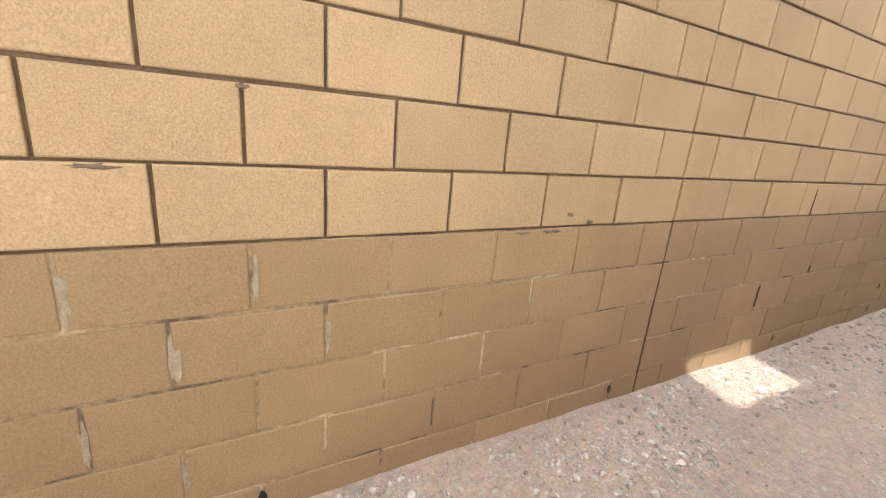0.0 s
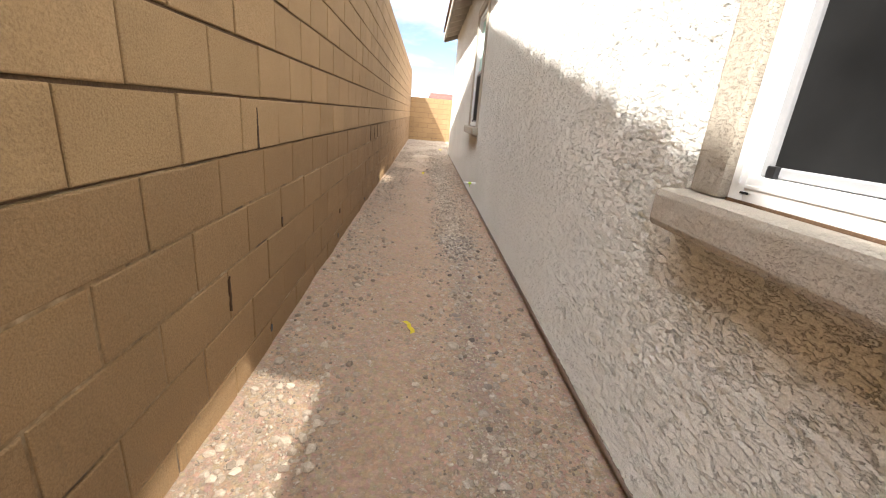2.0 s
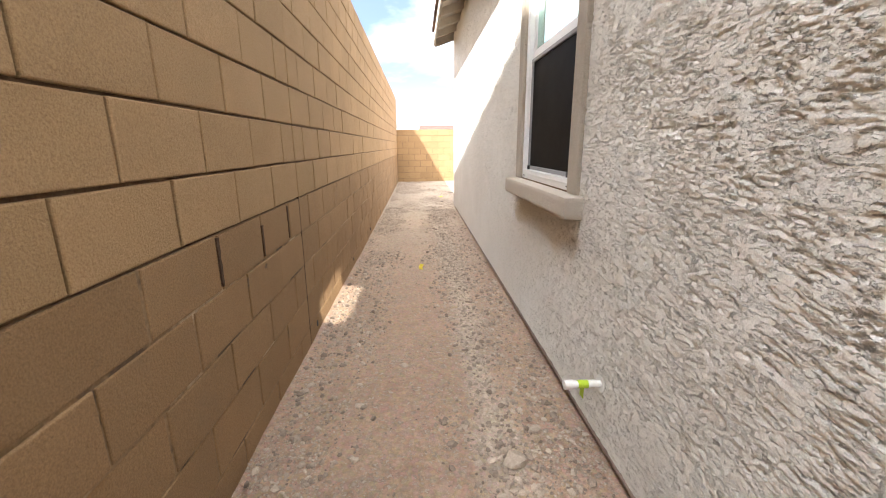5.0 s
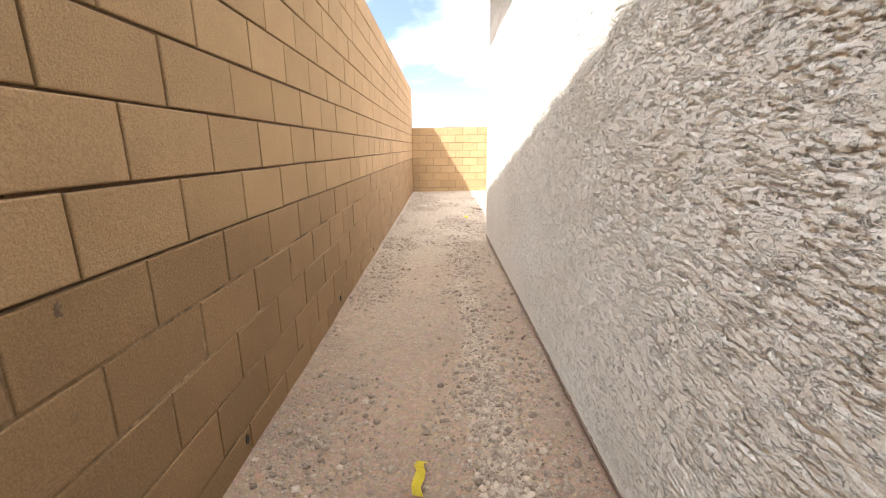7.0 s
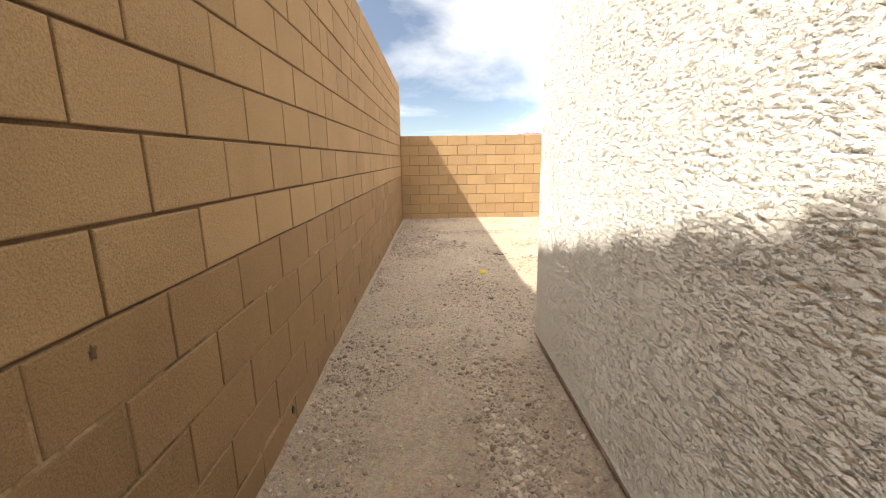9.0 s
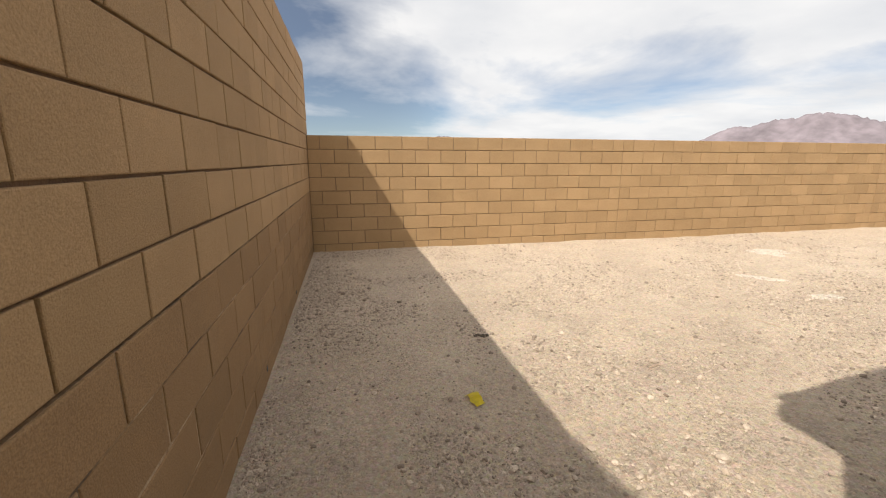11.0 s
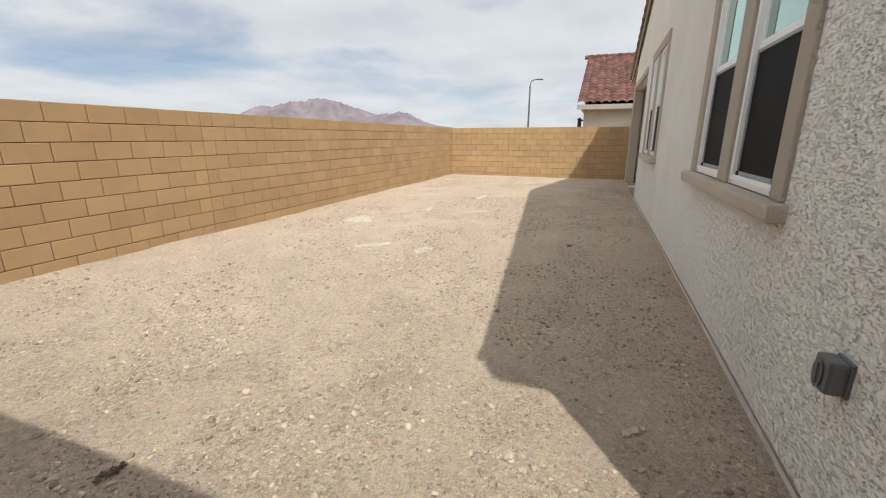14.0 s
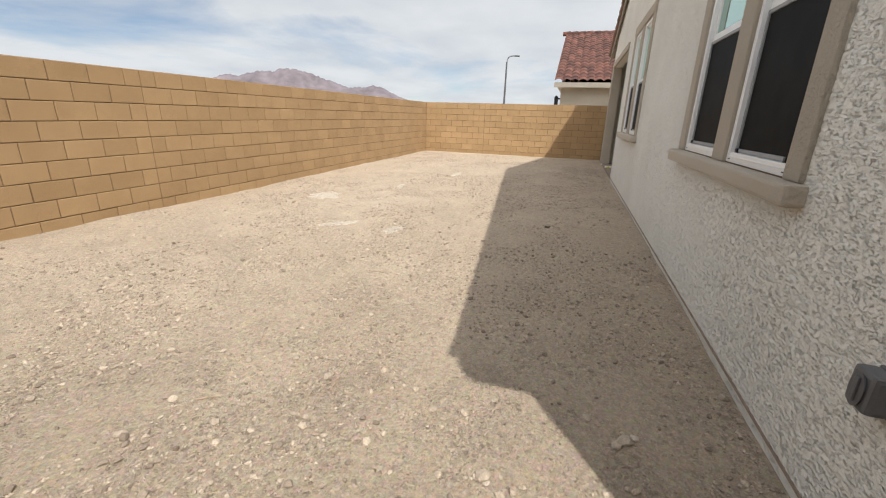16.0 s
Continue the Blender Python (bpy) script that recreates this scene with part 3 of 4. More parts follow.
def stucco_skin(name, u0, u1, z0, z1, step, rise, holes, place, seed):
    us, zs = np.linspace(u0, u1, int((u1 - u0) / step) + 1), np.linspace(z0, z1, int((z1 - z0) / rise) + 1)
    U, Z = np.meshgrid(us, zs, indexing="ij")
    X, Y = place(U, lace_relief(U, Z, seed))
    verts = np.stack([X.ravel(), Y.ravel(), Z.ravel()], 1)
    idx = np.arange(verts.shape[0]).reshape(U.shape)
    faces = np.stack([idx[:-1, :-1].ravel(), idx[1:, :-1].ravel(), idx[1:, 1:].ravel(), idx[:-1, 1:].ravel()], 1)
    mu, mz = ((us[:-1] + us[1:]) / 2)[:, None] + 0 * zs[None, :-1], ((zs[:-1] + zs[1:]) / 2)[None] + 0 * us[:-1, None]
    keep = np.ones(mu.shape, bool)
    for a, b, c, d in holes:
        keep &= ~((mu > a - 0.02) & (mu < b + 0.02) & (mz > c - 0.02) & (mz < d + 0.02))
    ob = from_arrays(name, verts.tolist(), faces[keep.ravel()].tolist(), M_STUCCO, house, smooth=True)
    ob["label"] = "pale hand-troweled lace stucco coat"
    return ob


side_at, rear_at = (lambda u, h: (HOUSE_X - h, u)), (lambda u, h: (u, HOUSE_Y + h))
stucco_skin("side_stucco", 2.62, HOUSE_Y, STUCCO_FOOT, 2.0, 0.0086, 0.0043, SIDE_WINDOWS, side_at, 40)
stucco_skin("side_stucco", 0.9, 2.62, STUCCO_FOOT, 2.0, 0.016, 0.008, SIDE_WINDOWS, side_at, 40)
stucco_skin("side_stucco", 0.9, HOUSE_Y, 2.0, 3.2, 0.025, 0.02, SIDE_WINDOWS, side_at, 40)
stucco_skin("side_stucco", FRONT_Y, 0.9, STUCCO_FOOT, 3.2, 0.03, 0.03, SIDE_WINDOWS, side_at, 40)
stucco_skin("rear_stucco", HOUSE_X, 5.6, STUCCO_FOOT, 2.3, 0.011, 0.0056, REAR_WINDOWS, rear_at, 60)
stucco_skin("rear_stucco", HOUSE_X, 5.6, 2.3, 3.2, 0.025, 0.02, REAR_WINDOWS, rear_at, 60)
stucco_skin("rear_stucco", 5.6, PATIO[0] - 0.12, STUCCO_FOOT, 3.2, 0.025, 0.02, REAR_WINDOWS, rear_at, 60)


def gable(name, y0, y1, mat):
    bm = bmesh.new()
    prof = [(HOUSE_X, 3.2), (RIGHT_X, 3.2), (RIGHT_X, roof_z(RIGHT_X) - 0.04), (RIDGE_X, RIDGE_Z - 0.04), (HOUSE_X, roof_z(HOUSE_X) - 0.04)]
    a = [bm.verts.new((x, y0, z)) for x, z in prof]
    b = [bm.verts.new((x, y1, z)) for x, z in prof]
    bm.faces.new(a)
    bm.faces.new(b[::-1])
    for i in range(5):
        j = (i + 1) % 5
        bm.faces.new((a[j], a[i], b[i], b[j]))
    return finish(name, bm, mat, house)


gable("rear_gable", HOUSE_Y - WALL_T, HOUSE_Y, M_STUCCO)
gable("front_gable", FRONT_Y, FRONT_Y + WALL_T, M_STUCCO)
boxed("front_wall", (HOUSE_X + WALL_T, RIGHT_X, FRONT_Y, FRONT_Y + WALL_T, 0.0, 3.2), M_STUCCO, house)
boxed("far_side_wall", (RIGHT_X, RIGHT_X + WALL_T, FRONT_Y, HOUSE_Y, 0.0, 3.2), M_STUCCO, house)
boxed("ceiling_slab", (HOUSE_X + WALL_T, RIGHT_X, FRONT_Y + WALL_T, HOUSE_Y - WALL_T, 3.06, 3.14), M_SOFFIT, house)
# recess of the covered patio
boxed("patio_side", (PATIO[0] - 0.15, PATIO[0], 10.6, HOUSE_Y - WALL_T, 0.0, 3.06), M_STUCCO, house)
boxed("patio_back", (PATIO[0], RIGHT_X, 10.45, 10.6, 0.0, 3.06), M_STUCCO, house)
boxed("patio_post_trim", (PATIO[1] - 0.02, PATIO[1] + 0.35, HOUSE_Y - 0.2, HOUSE_Y + 0.035, 0.05, 2.72), M_TRIM, house, bevel=0.01)
boxed("patio_head_trim", (PATIO[0] - 0.12, PATIO[1] + 0.35, HOUSE_Y - 0.05, HOUSE_Y + 0.035, 2.725, 2.86), M_TRIM, house, bevel=0.01)
# footing below the weep screed
boxed("footing", (HOUSE_X + 0.022, RIGHT_X, FRONT_Y, HOUSE_Y - 0.022, -0.25, STUCCO_FOOT - 0.004), M_FOOTING, house, "rough concrete stem wall")
bm = bmesh.new()
box(bm, HOUSE_X - 0.008, HOUSE_X + 0.03, FRONT_Y, HOUSE_Y + 0.008, STUCCO_FOOT - 0.006, STUCCO_FOOT + 0.012)
box(bm, HOUSE_X + 0.03, PATIO[0], HOUSE_Y - 0.03, HOUSE_Y + 0.008, STUCCO_FOOT - 0.006, STUCCO_FOOT + 0.012)
part("weep_screed", bm, M_FOOTING, house, "metal weep screed below the stucco")


def tile_roof(name, origin, along, uphill, length, run, pitch, mat, parent, tile=0.30, course=0.40, res=0.03):
    """Rows of barrel tiles on one slope, as one relief."""
    ns = max(2, int(length / res))
    rr = []
    k = 0.0
    while k < run:
        rr += [k, min(k + course * 0.97, run)]
        k += course
    s = np.linspace(0, length, ns + 1)
    r = np.array(rr)
    S, R = np.meshgrid(s, r, indexing="ij")
    row = np.floor(R / course + 1e-6)
    lift = 0.05 * (1 - (R / course - row)) + 0.085 * np.abs(np.cos(np.pi * S / tile)) ** 0.8
    X = origin[0] + S * along[0] + R * uphill[0]
    Y = origin[1] + S * along[1] + R * uphill[1]
    Z = origin[2] + R * pitch + lift
    verts = np.stack([X.ravel(), Y.ravel(), Z.ravel()], 1)
    idx = np.arange(verts.shape[0]).reshape(S.shape)
    faces = np.stack([idx[:-1, :-1].ravel(), idx[1:, :-1].ravel(), idx[1:, 1:].ravel(), idx[:-1, 1:].ravel()], 1)
    ob = from_arrays(name, verts.tolist(), faces.tolist(), mat, parent)
    ob["kind"] = "stuff"
    ob["label"] = "overlapping barrel roof tiles"
    return ob


RAKE = 0.05
roof_len = HOUSE_Y + RAKE - FRONT_Y + 0.2


def slope_slab(name, x_eave, x_ridge, y0, y1, thick, drop, mat, parent):
    bm = bmesh.new()
    top = []
    for x in (x_eave, x_ridge):
        z = roof_z(x) - drop
        for y in (y0, y1):
            top.append((x, y, z))
    v = [bm.verts.new(p) for p in top] + [bm.verts.new((p[0], p[1], p[2] - thick)) for p in top]
    for f in ((0, 1, 3, 2), (4, 6, 7, 5), (0, 4, 5, 1), (2, 3, 7, 6), (0, 2, 6, 4), (1, 5, 7, 3)):
        bm.faces.new([v[i] for i in f])
    bmesh.ops.recalc_face_normals(bm, faces=bm.faces)
    return finish(name, bm, mat, parent)


RIGHT_EAVE = 2 * RIDGE_X - EAVE_X
slope_slab("roof_deck", EAVE_X, RIDGE_X, FRONT_Y - 0.2, HOUSE_Y + RAKE, 0.03, 0.0, M_SOFFIT, house)
slope_slab("roof_deck", RIGHT_EAVE, RIDGE_X, FRONT_Y - 0.2, HOUSE_Y + RAKE, 0.03, 0.0, M_SOFFIT, house)
tile_roof("roof_tiles", (EAVE_X - 0.06, FRONT_Y - 0.2, EAVE_Z - 0.01), (0, 1), (1, 0), roof_len, RIDGE_X - EAVE_X + 0.06, PITCHED, M_TILE_DARK, house)
tile_roof("roof_tiles", (RIGHT_EAVE + 0.06, FRONT_Y - 0.2, EAVE_Z - 0.01), (0, 1), (-1, 0), roof_len, RIDGE_X - EAVE_X + 0.06, PITCHED, M_TILE_DARK, house)
boxed("fascia", (EAVE_X - 0.03, EAVE_X, FRONT_Y - 0.2, HOUSE_Y + RAKE, EAVE_Z - 0.15, EAVE_Z - 0.002), M_FASCIA, house)
y = FRONT_Y + 0.1
while y < HOUSE_Y:
    bm = bmesh.new()
    v = []
    for x in (EAVE_X, HOUSE_X + 0.02):
        z = roof_z(x) - 0.033
        for dy in (0, 0.045):
            v += [bm.verts.new((x, y + dy, z)), bm.verts.new((x, y + dy, z - 0.11))]
    for f in ((0, 1, 3, 2), (4, 6, 7, 5), (0, 4, 5, 1), (2, 3, 7, 6), (0, 2, 6, 4), (1, 5, 7, 3)):
        bm.faces.new([v[i] for i in f])
    bmesh.ops.recalc_face_normals(bm, faces=bm.faces)
    part("rafter_tail", bm, M_SOFFIT, house)
    y += 0.61
for x_e in (EAVE_X, RIGHT_EAVE):
    bm = bmesh.new()
    v = []
    for x in (x_e, RIDGE_X):
        for yy in (HOUSE_Y + RAKE - 0.002, HOUSE_Y + RAKE + 0.03):
            z = roof_z(x)
            v += [bm.verts.new((x, yy, z + 0.01)), bm.verts.new((x, yy, z - 0.17))]
    for f in ((0, 1, 3, 2), (4, 6, 7, 5), (0, 4, 5, 1), (2, 3, 7, 6), (0, 2, 6, 4), (1, 5, 7, 3)):
        bm.faces.new([v[i] for i in f])
    bmesh.ops.recalc_face_normals(bm, faces=bm.faces)
    part("rake_board", bm, M_FASCIA, house)
# barrel tiles laid down both rakes
for sgn, x_e in ((1, EAVE_X), (-1, RIGHT_EAVE)):
    x = x_e + sgn * 0.05
    while abs(x - RIDGE_X) > 0.15:
        x2 = x + sgn * 0.40
        bm = bmesh.new()
        rod(bm, (x, HOUSE_Y + RAKE + 0.01, roof_z(x) + 0.055), (x2, HOUSE_Y + RAKE + 0.01, roof_z(x2) + 0.025), 0.085, 0.07, 12)
        part("rake_tile", bm, M_TILE_DARK, house, smooth=False)
        x += sgn * 0.36


# ---- windows ----
def ring(bm, x0, x1, z0, z1, w, y0, y1, wb=None):
    wb = w if wb is None else wb
    box(bm, x0, x0 + w, y0, y1, z0, z1, 0.004)
    box(bm, x1 - w, x1, y0, y1, z0, z1, 0.004)
    box(bm, x0 + w, x1 - w, y0 + 0.001, y1 - 0.001, z1 - w, z1, 0.004)
    box(bm, x0 + w, x1 - w, y0 + 0.001, y1 - 0.001, z0, z0 + wb, 0.004)
    return bm


def window_group(name, m, panes, z0, z1, meet, label, side=0.11, sill_h=0.105):
    """Single-hung windows in one trim; local x along the wall, -y outward."""
    root = tagged(empty(name), label, "window", kind="structure")
    root.matrix_world = m
    for x0, x1 in panes:
        part("window_frame", ring(bmesh.new(), x0 + 0.002, x1 - 0.002, z0 + 0.002, z1 - 0.002, 0.045, -0.008, 0.10, 0.06), M_VINYL, root, "white vinyl frame")
        up = ring(bmesh.new(), x0 + 0.047, x1 - 0.047, meet - 0.02, z1 - 0.047, 0.03, 0.022, 0.06, 0.045)
        up = part("upper_sash", up, M_VINYL, root, "white vinyl sash")
        p = boxed("pane", (x0 + 0.075, x1 - 0.075, 0.036, 0.040, meet + 0.022, z1 - 0.075), M_GLASS, up, "greenish coated glass")
        p.visible_shadow = False
        low = part("lower_sash", ring(bmesh.new(), x0 + 0.047, x1 - 0.047, z0 + 0.062, meet - 0.021, 0.028, 0.03, 0.06), M_VINYL, root, "white vinyl sash")
        boxed("screen", (x0 + 0.066, x1 - 0.066, 0.024, 0.028, z0 + 0.08, meet - 0.028), M_SCREEN, low, "dark insect screen")
        part("screen_frame", ring(bmesh.new(), x0 + 0.05, x1 - 0.05, z0 + 0.064, meet - 0.022, 0.022, 0.014, 0.0295), M_SCREEN_FRAME, low, "charcoal screen frame")
        for tx in (x0 + 0.087, x1 - 0.1):
            part("screen_tab", box(bmesh.new(), tx - 0.012, tx + 0.012, 0.004, 0.018, z0 + 0.062, z0 + 0.088, 0.003), M_BLACK, low)
        for tx in (x0 + 0.05, x1 - 0.05):
            part("weep_slot", box(bmesh.new(), tx - 0.011, tx + 0.011, -0.010, 0.002, z0 + 0.021, z0 + 0.026), M_BLACK, root)
        # Dark strip puts in the shade of the gap between frame and sill.
        part("gap_shade_strip", box(bmesh.new(), x0 + 0.004, x1 - 0.004, -0.012, 0.0, z0 - 0.0005, z0 + 0.006), M_MORTAR, root, "dark strip painting the shade of the gap under the frame")
        part("frame_bead", box(bmesh.new(), x0 + 0.047, x1 - 0.047, -0.0095, 0.012, z0 + 0.034, z0 + 0.042, 0.002), M_VINYL, root)
        for tx in (x0 + 0.022, x1 - 0.03):
            part("frame_bead", box(bmesh.new(), tx, tx + 0.008, -0.0115, -0.002, z0 + 0.04, z1 - 0.04, 0.002), M_VINYL, root)
    a, b = panes[0][0], panes[-1][1]
    proud, back = -0.03, 0.03
    for x0, x1 in ((a - side, a), (b, b + side)):
        part("side_trim", box(bmesh.new(), x0, x1, proud, back, z0, z1, 0.012), M_TRIM, root, "taupe stucco trim")
    for (p0, p1), (q0, q1) in zip(panes, panes[1:]):
        part("mullion_trim", box(bmesh.new(), p1, q0, proud, back, z0, z1, 0.012), M_TRIM, root, "taupe stucco trim")
    part("head_trim", box(bmesh.new(), a - side, b + side, proud - 0.004, back, z1, z1 + side, 0.012), M_TRIM, root, "taupe stucco trim")
    sill = box(bmesh.new(), a - side - 0.05, b + side + 0.05, -0.092, 0.06, z0 - sill_h, z0 - 0.001, 0.02)
    part("window_sill", sill, M_SILL, root, "projecting taupe stucco sill")
    return root


for i, (y0, y1, z0, z1) in enumerate(SIDE_WINDOWS):
    window_group("window_%d" % (i + 1), pose(HOUSE_X, y1, 0, 0, 0, -90), [(0, y1 - y0)], z0, z1, 1.765,
                 "white vinyl single-hung window with dark screen and stucco sill")
for i, (a, b) in enumerate(((0, 1), (2, 3))):
    wa, wb = REAR_WINDOWS[a], REAR_WINDOWS[b]
    x1 = wb[1]
    window_group("window_%d" % (i + 3), pose(x1, HOUSE_Y, 0, 0, 0, 180), [(0, wb[1] - wb[0]), (x1 - wa[1], x1 - wa[0])], wa[2], wa[3], 1.93,
                 "pair of white single-hung windows in taupe stucco trim", side=0.15, sill_h=0.095)


# ---- fittings on the house ----
def outlet_cover(x, z):
    root = tagged(empty("outlet_cover"), "grey weatherproof in-use outlet cover on stucco wall", "outlet cover")
    root.location = (x, HOUSE_Y, z)
    root.scale = (0.76, 0.8, 0.8)
    part("back_plate", box(bmesh.new(), -0.066, 0.066, -0.002, 0.022, -0.078, 0.08, 0.008), M_GREY_PLASTIC, root)
    part("hood", box(bmesh.new(), -0.062, 0.062, 0.02, 0.095, -0.072, 0.078, 0.018), M_GREY_PLASTIC, root, "smoked grey hinged hood")
    bm = bmesh.new()
    m = Matrix.Translation((0.0, 0.096, 0.0)) @ Matrix.Rotation(radians(90), 4, "X") @ Matrix.Diagonal((0.62, 1.0, 1.0, 1))
    bmesh.ops.create_cone(bm, cap_ends=True, segments=28, radius1=0.066, radius2=0.056, depth=0.014, matrix=m)
    part("boss", bm, M_GREY_PLASTIC, root, "oval raised boss")
    part("latch", box(bmesh.new(), -0.012, 0.012, 0.1, 0.112, -0.045, 0.05, 0.004), M_GREY_PLASTIC, root)
    part("caulk", box(bmesh.new(), -0.09, 0.09, -0.004, 0.006, -0.1, 0.105, 0.004), plain("pale_patch", (0.62, 0.60, 0.57), 0.9), root, "pale smooth patch of caulk")
    return root


outlet_cover(2.295, 0.614)


def pipe_stub(m, tag_mat, label):
    root = tagged(empty("pipe_stub"), label, "pipe")
    root.matrix_world = m
    bm = bmesh.new()
    rod(bm, (0, 0.02, 0), (0, -0.13, 0), 0.014, None, 14)
    part("pipe", bm, M_PVC, root, smooth=False)
    bm = bmesh.new()
    rod(bm, (0, -0.12, 0), (0, -0.155, 0), 0.019, None, 14)
    part("cap", bm, M_PVC, root)
    bm = bmesh.new()
    rod(bm, (0, 0.004, 0), (0, -0.008, 0), 0.035, None, 18)
    part("flange", bm, M_PVC, root)
    bm = bmesh.new()
    rod(bm, (0, -0.06, 0), (0, -0.1, 0), 0.0165, None, 14)
    box(bm, -0.016, 0.016, -0.082, -0.079, -0.055, -0.01, 0.001)
    part("tape", bm, tag_mat, root, "lime tape wound round it")
    return root


pipe_stub(pose(HOUSE_X, 7.2, 0.3, 0, 0, -90), M_GREEN, "white plastic pipe stub with lime tape by the stucco wall")
pipe_stub(pose(11.15, HOUSE_Y, 0.3, 0, 0, 180), M_YELLOW, "pipe stub with yellow tape near the patio opening")

# ---- boundary walls ----
LEFT_TOP = 13
block_wall("wall_west", "tall tan concrete-block boundary wall with raked joints", lambda u, z, o: pose(o, u, z, 0, 0, 90), -3.0, REAR_Y + 0.19, 2.14, LEFT_TOP, 0.2,
           M_BLOCK, lambda u, k: 1.0 < u < 14.3 and 1 <= k <= 8,
           (-0.2, -0.012, -3.0, REAR_Y + 0.2, -0.25, BASE_Z + LEFT_TOP * COURSE - 0.002),
           (-0.19, -0.0036, -2.99, REAR_Y + 0.19, -0.24, 0.93))
block_wall("wall_north", "tan concrete-block wall across the back yard", lambda u, z, o: pose(u, REAR_Y - o, z), 0.004, FAR_X, 5.24, 8, 0.19,
           M_BLOCK, lambda u, k: u < 12.2 and k >= 0,
           (0.0, FAR_X + 0.2, REAR_Y + 0.0075, REAR_Y + 0.2, -0.25, BASE_Z + 8 * COURSE - 0.002))
block_wall("wall_east", "tan concrete-block wall at the far end of the yard", lambda u, z, o: pose(FAR_X - o, -u, z, 0, 0, -90), -REAR_Y, 3.0, -REAR_Y + 2.2, 8, 0.19,
           M_BLOCK, lambda u, k: u < -13.5 and k >= 0,
           (FAR_X + 0.0075, FAR_X + 0.2, -3.0, REAR_Y, -0.25, BASE_Z + 8 * COURSE - 0.002))
tagged(boxed("wall_south", (0.0, HOUSE_X, -3.0, -2.85, -0.2, 1.75), M_BLOCK), "tan block wall closing the side passage", "block wall", kind="structure")


# ---- unseen neighbour, added behind the tall wall to cast the gable shadow ----
def unseen_neighbour_west():
    root = tagged(empty("neighbour_house"), "unseen two-storey stucco house added behind the tall wall to cast its gable shadow", "house")
    apex_y, apex_z, half, fall = 5.45, 7.3, 8.6, 0.245
    x0, x1 = -9.5, -1.6
    bm = bmesh.new()
    prof = [(apex_y - half, -0.2), (apex_y + half, -0.2), (apex_y + half, apex_z - half * fall), (apex_y, apex_z), (apex_y - half, apex_z - half * fall)]
    a = [bm.verts.new((x0, y, z)) for y, z in prof]
    b = [bm.verts.new((x1, y, z)) for y, z in prof]
    bm.faces.new(a[::-1])
    bm.faces.new(b)
    for i in range(5):
        j = (i + 1) % 5
        bm.faces.new((a[i], a[j], b[j], b[i]))
    bmesh.ops.recalc_face_normals(bm, faces=bm.faces)
    part("wall", bm, M_NEIGHBOUR_BOUNCE, root)
    eave = apex_z - half * fall
    tile_roof("roof_tiles", (x0, apex_y - half, eave), (1, 0), (0, 1), x1 - x0, half, fall, M_TILE_RED, root, res=0.1)
    tile_roof("roof_tiles", (x0, apex_y + half, eave), (1, 0), (0, -1), x1 - x0, half, fall, M_TILE_RED, root, res=0.1)


unseen_neighbour_west()


def far_house(name, label, ex, y0, y1, eave, run, pitch, wall_x1, mat_wall, res=0.05):
    """A house whose tiled slope faces -x; ex: its eave line."""
    root = tagged(empty(name), label, "house")
    part("wall", box(bmesh.new(), ex + 0.45, wall_x1, y0 + 0.3, y1 - 0.3, -0.2, eave - 0.02), mat_wall, root)
    tile_roof("roof_tiles", (ex, y0, eave), (0, 1), (1, 0), y1 - y0, run, pitch, M_TILE_RED, root, tile=0.33, course=0.42, res=res)
    tile_roof("roof_tiles", (ex + 2 * run, y0, eave), (0, 1), (-1, 0), y1 - y0, run, pitch, M_TILE_RED, root, tile=0.33, course=0.42, res=res)
    part("fascia", box(bmesh.new(), ex + 0.02, ex + 0.06, y0, y1, eave - 0.2, eave), M_FASCIA, root)
    part("soffit", box(bmesh.new(), ex + 0.061, ex + 2 * run - 0.1, y0 + 0.05, y1 - 0.05, eave - 0.06, eave - 0.01), M_SOFFIT, root)
    for yy in (y0 + 0.3, y1 - 0.45):
        bm = bmesh.new()
        prof = [(ex + 0.45, eave), (ex + 2 * run - 0.45, eave), (ex + run, eave + pitch * run - 0.05)]
        a = [bm.verts.new((x, yy, z)) for x, z in prof]
        b = [bm.verts.new((x, yy + 0.15, z)) for x, z in prof]
        bm.faces.new(a)
        bm.faces.new(b[::-1])
        for i in range(3):
            j = (i + 1) % 3
            bm.faces.new((a[j], a[i], b[i], b[j]))
        bmesh.ops.recalc_face_normals(bm, faces=bm.faces)
        part("gable", bm, mat_wall, root)
    bm = bmesh.new()
    yy = y0
    while yy < y1 - 0.1:
        rod(bm, (ex + run, yy, eave + pitch * run + 0.06), (ex + run, yy + 0.44, eave + pitch * run + 0.04), 0.13, 0.11, 10)
        yy += 0.4
    ob = part("ridge_caps", bm, M_TILE_RED, root)
    ob["kind"] = "stuff"
    return root


far_house("neighbour_house", "beige stucco house with red barrel-tile roof beyond the yard wall", 20.6, 3.0, 16.05, 2.78, 7.8, 0.4, 35.0, M_NEIGHBOUR)


